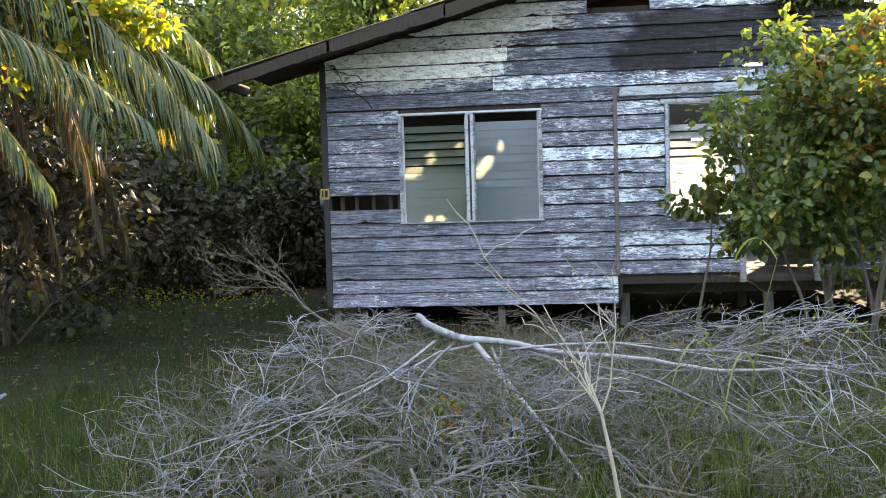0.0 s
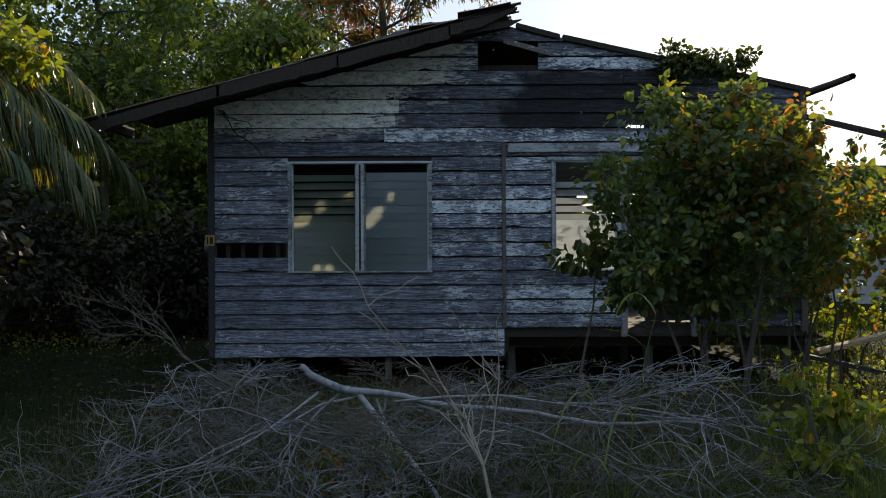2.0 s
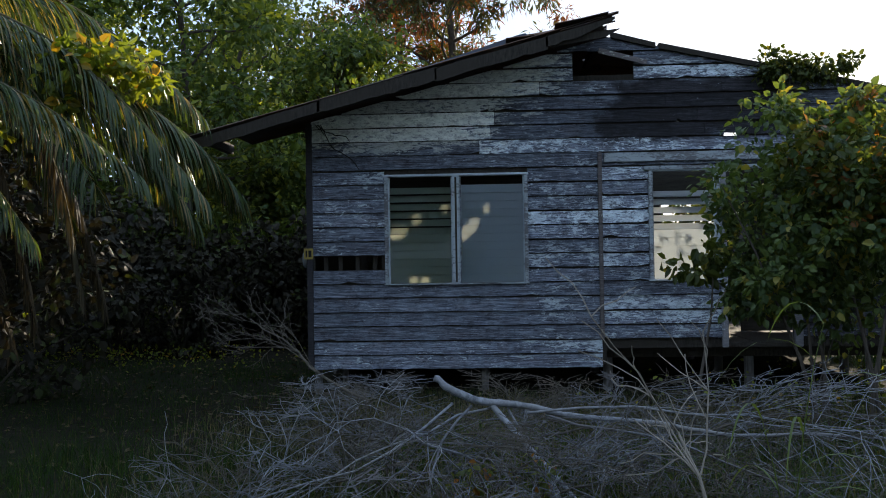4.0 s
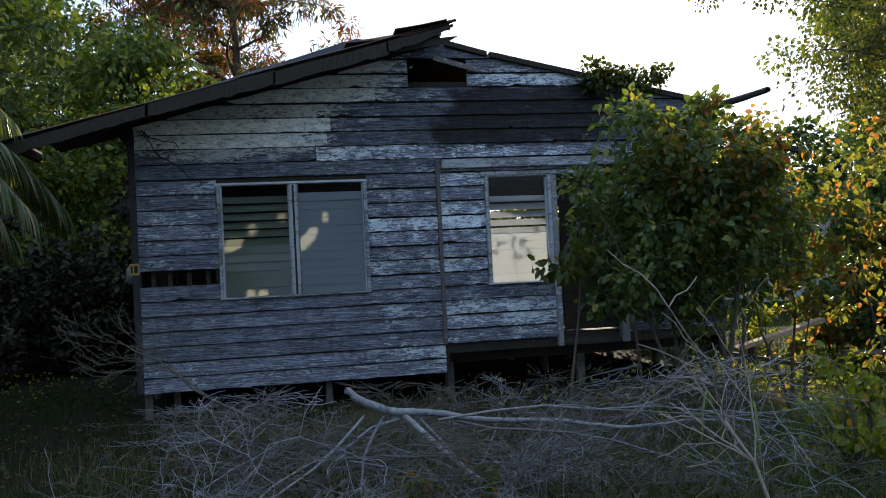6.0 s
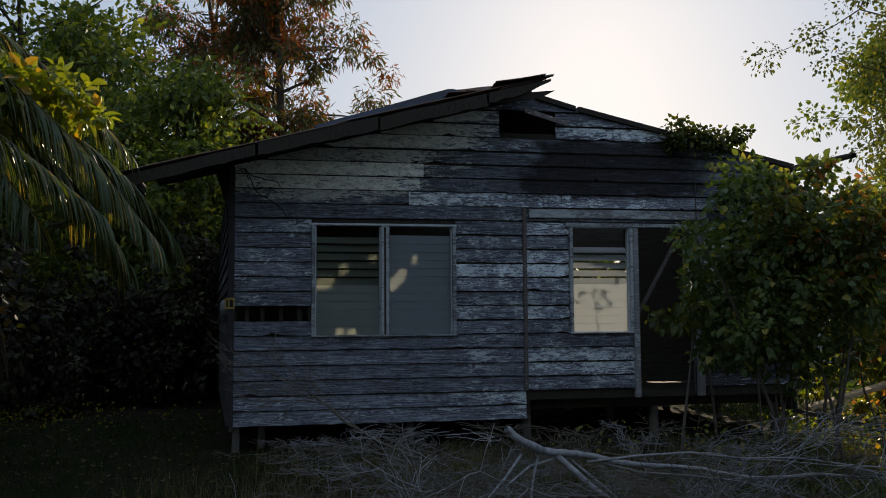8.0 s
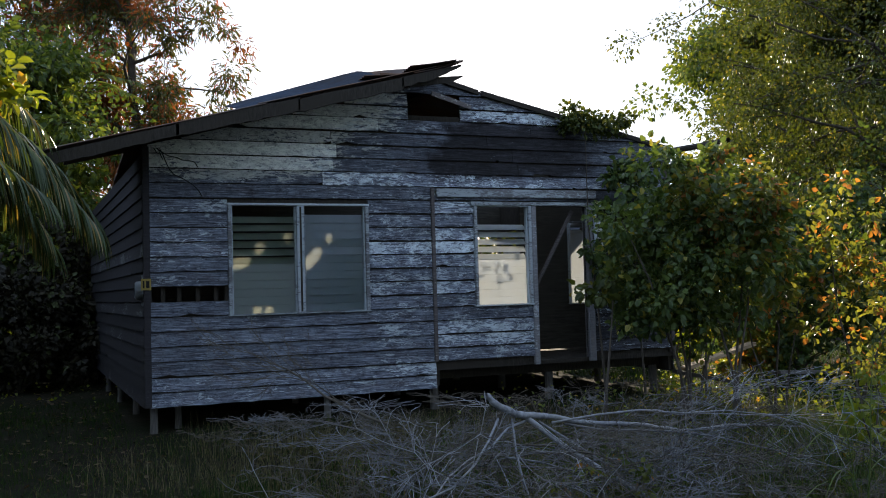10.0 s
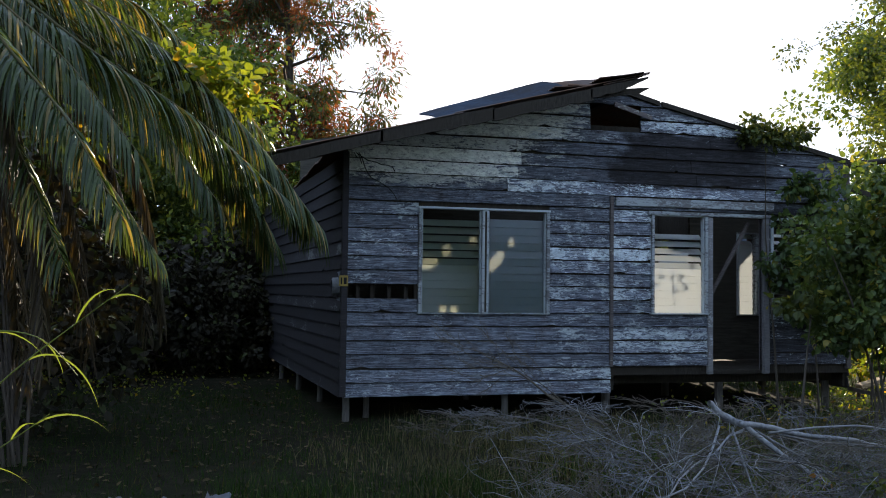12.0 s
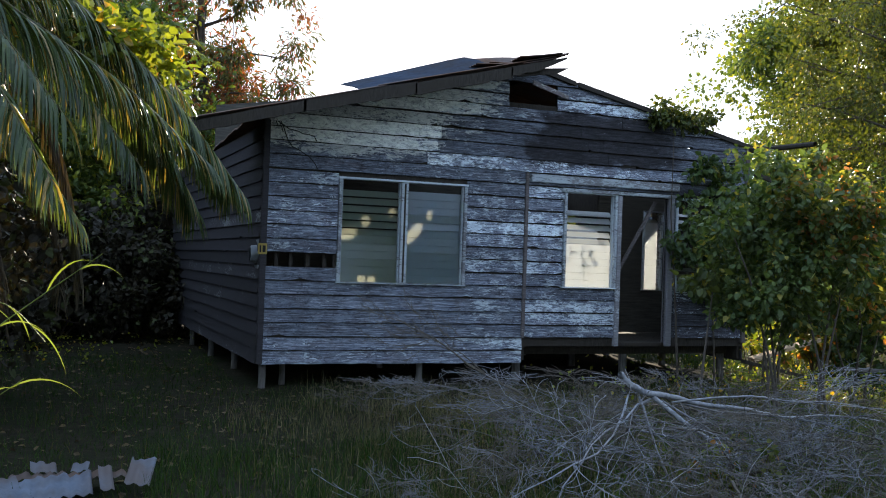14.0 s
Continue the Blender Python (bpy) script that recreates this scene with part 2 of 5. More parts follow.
M_STRAW = leaf_mat("dry_grass", (0.07, 0.06, 0.035), (0.22, 0.19, 0.115), None, 0.0, 0.3, 0.7, 1.1, 0.08)
M_REED = leaf_mat("tall_green_grass", (0.075, 0.115, 0.035), (0.17, 0.215, 0.065), None, 0.0, 0.45, 0.45)
M_PALM = leaf_mat("coconut_palm_leaflets", (0.035, 0.060, 0.025), (0.09, 0.125, 0.045), (0.26, 0.19, 0.07), 0.16, 0.35, 0.27)
M_VINE = leaf_mat("yellow_green_vine_leaves", (0.10, 0.155, 0.025), (0.25, 0.27, 0.04), (0.40, 0.24, 0.03), 0.08, 0.5, 0.4, 1.45)
M_BUSH = leaf_mat("dark_bush_leaves", (0.03, 0.060, 0.026), (0.095, 0.150, 0.055), (0.26, 0.24, 0.06), 0.05, 0.42, 0.4)
M_BUSHY = leaf_mat("bush_leaves_turning_yellow", (0.055, 0.080, 0.026), (0.165, 0.165, 0.045), (0.28, 0.12, 0.045), 0.15, 0.55, 0.4, 2.0)
M_WOODS = leaf_mat("deep_green_leaves", (0.05, 0.09, 0.024), (0.15, 0.20, 0.05), (0.30, 0.33, 0.06), 0.16, 0.4, 0.45)
M_TREE = leaf_mat("bright_tree_leaves", (0.035, 0.055, 0.014), (0.105, 0.125, 0.030), (0.28, 0.24, 0.05), 0.05, 0.38, 0.45)
M_RED = leaf_mat("reddish_young_leaves", (0.05, 0.06, 0.025), (0.10, 0.10, 0.035), (0.26, 0.075, 0.03), 0.2, 0.4, 0.45)
M_BLOOM = leaf_mat("orange_red_young_leaves", (0.15, 0.050, 0.026), (0.25, 0.095, 0.034), None, 0.0, 0.45, 0.5)
# Lighter than the dark bush leaves: glare over this bush is put into the colour.
M_YARD = leaf_mat("glare_lightened_yard_bush_leaves", (0.042, 0.078, 0.030), (0.135, 0.185, 0.062), (0.32, 0.28, 0.07), 0.06, 0.42, 0.38)
# Brown leaves, darkened further to stand for the shaded hollow under the trees.
M_THICKET = leaf_mat("shade_dark_brown_thicket_leaves", (0.016, 0.014, 0.009), (0.048, 0.040, 0.024), (0.07, 0.085, 0.03), 0.12, 0.15, 0.7, 1.0)
M_HUSK = leaf_mat("dead_palm_leaflets", (0.05, 0.035, 0.022), (0.13, 0.095, 0.058), None, 0.0, 0.2, 0.7, 1.0)
# Side boards coloured dark for the shade under the eave and palm.
M_SIDE = board_mat("shade_dark_side_boards", (0.16, 0.17, 0.17), (0.016, 0.015, 0.018), (0.052, 0.049, 0.054), 0.0, 0.6)
M_LITTER = leaf_mat("fallen_leaves", (0.05, 0.032, 0.016), (0.14, 0.095, 0.045), None, 0.0, 0.2, 0.7, 1.0)
M_METER = rough_mat("grey_meter_paint", (0.16, 0.18, 0.20), (0.30, 0.33, 0.36), (1, 1, 1), 8.0, 0.5, 0.2, 0.001)
M_CABLE = rough_mat("black_cable_sheath", (0.012, 0.012, 0.012), (0.03, 0.03, 0.03), (1, 1, 1), 20.0, 0.6, 0.0, 0.001)
M_NUMP = rough_mat("yellow_number_plate", (0.34, 0.24, 0.05), (0.45, 0.33, 0.09), (1, 1, 1), 9.0, 0.5, 0.0, 0.001)
M_INK = rough_mat("black_plate_paint", (0.01, 0.01, 0.01), (0.02, 0.02, 0.02), (1, 1, 1), 9.0, 0.6, 0.0, 0.001)
M_FAR = rough_mat("pale_painted_render", (0.42, 0.43, 0.44), (0.58, 0.58, 0.57), (1, 1, 1), 2.0)


def frosted_mat(name, colour, trans, through_colour=(0.80, 0.80, 0.66)):
    m, nt, b, out = node_mat(name)
    n = noise_fac(nt, (2, 2, 6), 3.0, 7.0, 0.65, True)
    col = ramp(nt, n, (0.3, tuple(0.7 * c for c in colour)), (0.7, colour))
    nt.links.new(col, b.inputs["Base Color"])
    b.inputs["Roughness"].default_value = 0.6
    b.inputs["Specular IOR Level"].default_value = 0.0
    t = nt.nodes.new("ShaderNodeBsdfTranslucent")
    t.inputs["Color"].default_value = (*through_colour, 1)
    mx = nt.nodes.new("ShaderNodeMixShader")
    mx.inputs[0].default_value = trans
    nt.links.new(b.outputs[0], mx.inputs[1])
    nt.links.new(t.outputs[0], mx.inputs[2])
    gl = nt.nodes.new("ShaderNodeBsdfGlossy")
    gl.inputs["Roughness"].default_value = 0.10
    fr = nd(nt, "ShaderNodeFresnel", IOR=1.5)
    top = nt.nodes.new("ShaderNodeMixShader")
    nt.links.new(fr.outputs[0], top.inputs[0])
    nt.links.new(mx.outputs[0], top.inputs[1])
    nt.links.new(gl.outputs[0], top.inputs[2])
    nt.links.new(top.outputs[0], out.inputs["Surface"])
    return m


M_FROST = frosted_mat("dusty_frosted_louvre_glass", (0.075, 0.115, 0.10), 0.55, (0.92, 0.94, 0.82))
# Paler, clearer copy of the louvre glass; the sunlit look is in its colour.
M_FROST_LIT = frosted_mat("sun_brightened_louvre_glass", (0.34, 0.35, 0.34), 0.66, (0.90, 0.94, 0.96))
# The sky's blue reflection on this pane is put into the glass colour.
M_FROST_B = frosted_mat("sky_tinted_frosted_louvre_glass", (0.085, 0.14, 0.18), 0.52, (0.92, 0.95, 0.90))


# ---- mesh helpers ----
def fast_mesh(name, verts, faces, smooth=False):
    """A mesh from an array of places and an array of faces that all have the same number of corners."""
    verts, faces = np.asarray(verts, dtype=np.float32), np.asarray(faces, dtype=np.int32)
    me = bpy.data.meshes.new(name)
    n, k = faces.shape
    me.vertices.add(len(verts))
    me.vertices.foreach_set("co", verts.ravel())
    me.loops.add(n * k)
    me.loops.foreach_set("vertex_index", faces.ravel())
    me.polygons.add(n)
    me.polygons.foreach_set("loop_start", np.arange(0, n * k, k, dtype=np.int32))
    me.polygons.foreach_set("loop_total", np.full(n, k, dtype=np.int32))
    me.polygons.foreach_set("use_smooth", np.full(n, bool(smooth), dtype=bool))
    me.update(calc_edges=True)
    me.validate()
    return me


class Geo:
    """Gathers quads; corners of triangles may be doubled by a thin fourth one."""

    def __init__(self):
        self.v, self.f, self.n = [], [], 0

    def add(self, verts, faces):
        verts = np.asarray(verts, dtype=float)
        self.v.append(verts)
        self.f.append(np.asarray(faces, dtype=int) + self.n)
        self.n += len(verts)

    def tube(self, pts, radii, sides=6):
        pts = np.asarray(pts, dtype=float)
        radii = np.broadcast_to(np.asarray(radii, dtype=float), (len(pts),))
        d = np.gradient(pts, axis=0)
        d /= np.linalg.norm(d, axis=1)[:, None] + 1e-9
        ref = np.array((0.31, 0.17, 0.93)) if abs(d[0][2]) < 0.9 else np.array((0.95, 0.2, 0.1))
        u = np.cross(d, ref)
        u /= np.linalg.norm(u, axis=1)[:, None] + 1e-9
        w = np.cross(d, u)
        a = np.linspace(0, 2 * np.pi, sides, endpoint=False)
        ring = pts[:, None, :] + radii[:, None, None] * (np.cos(a)[None, :, None] * u[:, None, :] + np.sin(a)[None, :, None] * w[:, None, :])
        i, j = np.meshgrid(np.arange(len(pts) - 1), np.arange(sides), indexing="ij")
        k = (j + 1) % sides
        f = np.stack([i * sides + j, i * sides + k, (i + 1) * sides + k, (i + 1) * sides + j], -1).reshape(-1, 4)
        self.add(ring.reshape(-1, 3), f)

    def box(self, lo, hi, m=None, jitter=0.0):
        (x0, y0, z0), (x1, y1, z1) = lo, hi
        v = np.array([(x0, y0, z0), (x1, y0, z0), (x1, y1, z0), (x0, y1, z0), (x0, y0, z1), (x1, y0, z1), (x1, y1, z1), (x0, y1, z1)], dtype=float)
        if jitter:
            v += np.random.uniform(-jitter, jitter, v.shape)
        if m is not None:
            v = np.array([m @ Vector(p) for p in v])
        self.add(v, [(0, 3, 2, 1), (4, 5, 6, 7), (0, 1, 5, 4), (1, 2, 6, 5), (2, 3, 7, 6), (3, 0, 4, 7)])

    def mesh(self, name, smooth=False):
        return fast_mesh(name, np.concatenate(self.v), np.concatenate(self.f), smooth)


def part(name, geo, material, parent=None, label="", smooth=False):
    """Links a Geo, bmesh or mesh as one object under a thing or a part."""
    if isinstance(geo, Geo):
        me = geo.mesh(name, smooth)
    elif isinstance(geo, bpy.types.Mesh):
        me = geo
    else:
        me = bpy.data.meshes.new(name)
        geo.to_mesh(me)
        geo.free()
    if material and not me.materials:
        me.materials.append(material)
    ob = new(name, me)
    if parent is not None:
        ob.parent = parent
        ob.matrix_parent_inverse = parent.matrix_world.inverted() if parent.parent is None else Matrix()
    if label:
        tagged(ob, label)
    return ob


def thing(name, at, label, category, group="", kind=""):
    ob = new(name)
    ob.location = at
    ob.empty_display_size = 0.1
    ob.matrix_world = Matrix.Translation(at)
    return tagged(ob, label, category, group, kind)


def soft_box(lo, hi, bevel=0.008):
    bm = bmesh.new()
    bmesh.ops.create_cube(bm, size=1.0)
    for v in bm.verts:
        v.co = Vector([lo[k] + (v.co[k] + 0.5) * (hi[k] - lo[k]) for k in range(3)])
    bmesh.ops.bevel(bm, geom=bm.edges[:], offset=bevel, segments=2, affect="EDGES")
    return bm


DIAMOND = (np.array([(0, 0, 0), (0, 1, 0), (-0.32, 0.45, 0.10), (0.32, 0.45, 0.10)]), np.array([(0, 1, 2), (0, 3, 1)]))
OVAL = (np.array([(0, 0, 0), (0, 0.35, -0.03), (0, 0.72, -0.05), (0, 1, -0.14), (-0.34, 0.3, 0.07), (-0.27, 0.68, 0.02), (0.34, 0.3, 0.07), (0.27, 0.68, 0.02)]),
        np.array([(0, 1, 4), (1, 2, 5), (1, 5, 4), (2, 3, 5), (0, 6, 1), (1, 7, 2), (1, 6, 7), (2, 7, 3)]))
LANCE = (np.array([(0, 0, 0), (0, 1, -0.12), (-0.12, 0.4, 0.03), (0.12, 0.4, 0.03)]), np.array([(0, 1, 2), (0, 3, 1)]))


def leaf_arrays(pos, along, size, template, roll=1.0):
    """Leaves at places pos, pointing along, as arrays of corners and triangles."""
    tv, tf = template
    n = len(pos)
    d = along / (np.linalg.norm(along, axis=1)[:, None] + 1e-9)
    up = np.random.normal(size=(n, 3)) * roll + np.array((0, 0, 1.0))
    s = np.cross(d, up)
    s /= np.linalg.norm(s, axis=1)[:, None] + 1e-9
    u = np.cross(s, d)
    size = np.broadcast_to(size, (n,))[:, None, None]
    v = pos[:, None, :] + size * (tv[None, :, 0:1] * s[:, None, :] + tv[None, :, 1:2] * d[:, None, :] + tv[None, :, 2:3] * u[:, None, :])
    f = tf[None, :, :] + (np.arange(n) * len(tv))[:, None, None]
    return v.reshape(-1, 3), f.reshape(-1, 3)


def leaf_part(name, pos, along, size, template, material, parent=None, label="", roll=1.0):
    v, f = leaf_arrays(np.asarray(pos), np.asarray(along), size, template, roll)
    return part(name, fast_mesh(name, v, f), material, parent, label)


def clumps(centres, radii, count, droop=0.3, flat=0.8):
    """Leaf places in uneven clumps: scattered round each centre, thinning outwards, with the way each leaf points."""
    pos, along = [], []
    for c, r in zip(centres, radii):
        n = max(3, int(count * random.uniform(0.6, 1.4)))
        d = np.random.normal(size=(n, 3))
        d /= np.linalg.norm(d, axis=1)[:, None]
        q = np.random.uniform(0.15, 1.0, n) ** 0.6 * r
        p = d * q[:, None] * np.array((1, 1, flat)) + np.asarray(c)
        pos.append(p)
        along.append(d + np.random.normal(size=(n, 3)) * 0.5 + np.array((0, 0, -droop)))
    return np.concatenate(pos), np.concatenate(along)


def wander(start, way, length, steps, bend, sag=0.0, rng=random):
    """A crooked line that starts at a place and goes a way."""
    p, d = np.array(start, dtype=float), np.array(way, dtype=float)
    d /= np.linalg.norm(d)
    out = [p.copy()]
    for _ in range(steps):
        d = d + np.array([rng.gauss(0, bend), rng.gauss(0, bend), rng.gauss(0, bend) - sag])
        d /= np.linalg.norm(d)
        p = p + d * length / steps
        out.append(p.copy())
    return np.array(out)


# ---- ground ----
def ground_z(x, y):
    """Height of the ground: gently uneven, a little higher under the house."""
    return 0.14 + 0.06 * noise.noise((x * 0.35, y * 0.35, 3.1)) + 0.025 * noise.noise((x * 1.3, y * 1.3, 7.7)) + 0.05 * math.exp(-((x - 3.5) ** 2 + (y - 2.5) ** 2) / 30)


def build_ground():
    xs = np.concatenate([np.linspace(-400, -16, 14), np.arange(-14, 20.1, 0.3), np.linspace(22, 400, 14)])
    ys = np.concatenate([np.linspace(-400, -18, 12), np.arange(-16, 24.1, 0.3), np.linspace(26, 600, 16)])
    v = np.array([(x, y, ground_z(x, y)) for y in ys for x in xs])
    nx, ny = len(xs), len(ys)
    i, j = np.meshgrid(np.arange(ny - 1), np.arange(nx - 1), indexing="ij")
    f = np.stack([i * nx + j, i * nx + j + 1, (i + 1) * nx + j + 1, (i + 1) * nx + j], -1).reshape(-1, 4)
    ob = part("ground", fast_mesh("ground", v, f, True), M_SOIL)
    tagged(ob, "dark soil ground with sparse grass and fallen leaves", "ground", kind="structure")


build_ground()

# ---- the house: plan ----
HX, HD = 7.1, 5.5            # length of the front, depth
FLOOR = 0.74                 # height of the floor
PITCH = 0.171                # exposure of the boards
SPLIT = 3.50                 # cover strip between the two halves of the front
RIDGE_X, RIDGE_Z = 3.68, 4.42


def gable(x):
    """Top of the front wall at x."""
    return 3.455 + (RIDGE_Z - 3.455) * x / RIDGE_X if x < RIDGE_X else 4.39 + (3.64 - 4.39) * (x - RIDGE_X) / (HX - RIDGE_X)


WIN1 = (0.92, 2.64, 1.49, 2.78)
WIN2 = (4.07, 4.90, 1.50, 2.79)
DOOR = (4.97, 5.74, FLOOR, 2.79)
WIN3 = (5.86, 6.72, 1.47, 2.79)
SLOT = (0.06, 0.88, 1.64, 1.83)
OPENINGS = [WIN1, WIN2, DOOR, WIN3, SLOT, (3.20, 3.92, 3.95, 4.24)]


SLITS = [(4.97, 5.23, 3.206), (6.05, 6.12, 3.55), (4.42, 4.46, 3.38), (5.55, 5.60, 3.04)]    # gaps between boards where daylight shows


def spans(z0, z1, x0, x1):
    """Stretches of a board row that no opening takes."""
    cuts = [(x0, x1)]
    for a, b, c, d in OPENINGS:
        if min(z1, d) - max(z0, c) > 0.045:
            nxt = []
            for s, e in cuts:
                if a > s:
                    nxt.append((s, min(e, a)))
                if b < e:
                    nxt.append((max(s, b), e))
            cuts = [(s, e) for s, e in nxt if e - s > 0.03]
    return cuts


def lapped_board(length, top_at, ragged=0.005, name="board", notch=None):
    """A lapped board along x from 0, its foot at z 0, its upper edge by top_at(x), with a worn lower edge."""
    n = max(2, int(length / 0.10))
    xs = np.linspace(0, length, n + 1)
    foot = np.random.uniform(-ragged, ragged, n + 1)
    if random.random() < 0.45:
        k = random.randrange(n + 1)
        foot[k] += random.uniform(0.008, 0.028)
    if notch:
        xs = np.sort(np.concatenate([xs[1:-1][(xs[1:-1] < notch[0] - 0.02) | (xs[1:-1] > notch[1] + 0.02)], (0, length, notch[0] - 0.004, notch[0], notch[1], notch[1] + 0.004)]))
        n = len(xs) - 1
        foot = np.where((xs >= notch[0]) & (xs <= notch[1]), 0.018, 0.0) + np.random.uniform(-0.003, 0.003, n + 1)
    top = np.array([max(foot[k] + 0.006, top_at(q)) for k, q in enumerate(xs)])
    v = np.concatenate([
        np.stack([xs, np.full(n + 1, -0.034), foot], 1), np.stack([xs, np.full(n + 1, -0.014), top], 1),
        np.stack([xs, np.full(n + 1, 0.0), top], 1), np.stack([xs, np.full(n + 1, -0.012), foot], 1)])
    m = n + 1
    f = []
    for i in range(n):
        for a in range(4):
            b = (a + 1) % 4
            f.append((a * m + i, a * m + i + 1, b * m + i + 1, b * m + i))
    f += [(0, m, 2 * m, 3 * m), (n, m + n, 2 * m + n, 3 * m + n)]
    return fast_mesh(name, v, f)


def wall_sheet(x_lo, x_hi, y_in, y_out, holes, bottom, top, material, name):
    """A thin inner skin with openings through it, built of upright strips cut at the openings."""
    g = Geo()
    edges = sorted({x_lo, x_hi, *[h[0] for h in holes], *[h[1] for h in holes], *np.linspace(x_lo, x_hi, 15)})
    edges = [e for e in edges if x_lo <= e <= x_hi]
    for a, b in zip(edges[:-1], edges[1:]):
        if b - a < 1e-4:
            continue
        mid, t = (a + b) / 2, top((a + b) / 2)
        z = bottom(mid)
        for h in sorted([h for h in holes if h[0] <= mid <= h[1]], key=lambda h: h[2]) + [(0, 0, t, t)]:
            if min(h[2], t) - z > 0.01:
                g.box((a, y_out, z), (b, y_in, min(h[2], t)))
            z = max(z, h[3])
    return part(name, g, material)


front = wall_sheet(0, HX, 0.05, 0.012, OPENINGS + [(c0, c1, 0.47 + PITCH * round((cz - 0.47) / PITCH) - 0.015, 0.47 + PITCH * round((cz - 0.47) / PITCH) + 0.03) for c0, c1, cz in SLITS], lambda x: 0.50 if x < SPLIT else FLOOR - 0.05, lambda x: gable(x) - 0.03, M_BEAM, "wall_front")
tagged(front, "weathered timber gable wall with lapped boards and flaking paint", "wall", kind="structure")


def nail(parent, name, geo, material, label=""):
    ob = part(name, geo, material, None, label)
    ob.parent = parent
    return ob


def build_front_boards():
    random.seed(11)
    np.random.seed(11)
    z = 0.47
    while z < RIDGE_Z:
        z1 = z + PITCH
        pieces = []
        for x0, x1 in spans(z + 0.01, z1 - 0.01, 0.03, HX - 0.02):
            stops = [x0, x1]
            if x0 < SPLIT < x1 and z1 < 3.05:
                stops.insert(1, SPLIT)
            out = [stops[0]]
            for s in stops[1:]:
                while s - out[-1] > 3.6:
                    out.append(out[-1] + random.uniform(1.3, 2.9))
                out.append(s)
            pieces += list(zip(out[:-1], out[1:]))
        for x0, x1 in pieces:
            if x0 >= SPLIT - 0.02 and z < FLOOR - 0.03:
                continue
            a, b = x0 + 0.002, x1 - 0.002
            while gable(a) < z + 0.015 and a < b:
                a += 0.01
            while gable(b) < z + 0.015 and b > a:
                b -= 0.01
            if b - a < 0.08:
                continue
            gap = random.choice((0.010, 0.014, 0.020))
            cut = None
            for c0, c1, cz in SLITS:
                if abs(cz - z) < 0.09 and a + 0.05 < c0 and c1 < b - 0.05:
                    cut = (c0 - a, c1 - a)
            me = lapped_board(b - a, lambda q: min(PITCH - gap, gable(a + q) - z), notch=cut)
            me.materials.append(M_BOARD)
            ob = new("board", me)
            ob.parent = front
            ob.matrix_basis = pose(a, 0.010 + random.uniform(-0.005, 0.002), z, random.uniform(-0.8, 0.8), random.uniform(-0.10, 0.10), 0)
        z = z1


def side_wall(name, x, out, top, label, deep=HD):
    """A side wall along y, boards on its outer face."""
    g = Geo()
    if out < 0:
        g.box((x - 0.02, 0.06, 0.50), (x + 0.02, deep, top))
    else:
        # Opening added in the unseen wall so daylight reaches window_2 and window_4.
        for lo, hi in (((0.06, 0.50), (2.40, top)), ((2.40, 0.50), (HD, 1.45)), ((2.40, 2.80), (HD, top))):
            g.box((x - 0.02, lo[0], lo[1]), (x + 0.02, hi[0], hi[1]))
    w = part(name, g, M_BEAM)
    tagged(w, label, "wall", kind="structure")
    z = 0.47
    while z < top - 0.05:
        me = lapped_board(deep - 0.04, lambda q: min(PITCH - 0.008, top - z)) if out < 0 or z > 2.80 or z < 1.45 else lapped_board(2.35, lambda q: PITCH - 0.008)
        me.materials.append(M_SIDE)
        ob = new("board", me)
        ob.parent = w
        if out < 0:
            ob.matrix_basis = pose(x - 0.022, deep, z, 0, 0, -90)
        else:
            ob.matrix_basis = pose(x + 0.022, 0.02, z, 0, 0, 90)
        z += PITCH
    return w


# unseen back gable: holes set along the sun's path make the spots on louvres
SPOTS = [(1.09, 2.12, 0.11, 0.055, 20), (1.31, 2.27, 0.06, 0.04, 60), (1.66, 2.40, 0.04, 0.035, 0), (1.955, 2.155, 0.15, 0.055, 52),
         (2.165, 2.40, 0.05, 0.022, 80), (1.28, 1.54, 0.04, 0.035, 0), (1.41, 1.54, 0.04, 0.035, 0)]


def build_back_wall():
    reach = (HD - 0.10) / SUN.y
    holes = []
    for x, z, a, b, turn in SPOTS:
        holes.append((x + SUN.x * reach, z + SUN.z * reach, a + 0.018, b + 0.02, radians(turn)))
    step = 0.025
    g = Geo()

    # Gable raised above the roof to block sun, low at right for window_2.
    def top(x):
        return 5.0 - 0.16 * abs(x - 3.6) if x < 5.75 else 3.40

    def open_at(x, z):
        if 5.2 < x < 7.0 and 1.5 < z < 2.75:
            return True
        for hx, hz, a, b, t in holes:
            u, w = (x - hx) * math.cos(t) + (z - hz) * math.sin(t), -(x - hx) * math.sin(t) + (z - hz) * math.cos(t)
            if (u / a) ** 2 + (w / b) ** 2 < 1:
                return True
        return False

    # strips of equal columns, joined where nothing is open
    for i in range(int(HX / step)):
        x = (i + 0.5) * step
        z, k = 0.5, 0.5
        t = top(x)
        run = None
        while z < t:
            shut = not open_at(x, z + step / 2)
            if shut and run is None:
                run = z
            if not shut and run is not None:
                g.box((x - step / 2, HD - 0.02, run), (x + step / 2, HD + 0.02, z))
                run = None
            z += step
        if run is not None:
            g.box((x - step / 2, HD - 0.02, run), (x + step / 2, HD + 0.02, t))
    tagged(part("wall_back", g, M_INNER), "unseen back wall of old boards with holes that shape the sunlight", "wall", kind="structure")


build_back_wall()
DEEP = 8.0                   # the house runs on behind on one side, and splays a little
left = side_wall("wall_left", 0.02, -1, 3.40, "side wall of weathered lapped boards, shade put into their colour", DEEP)
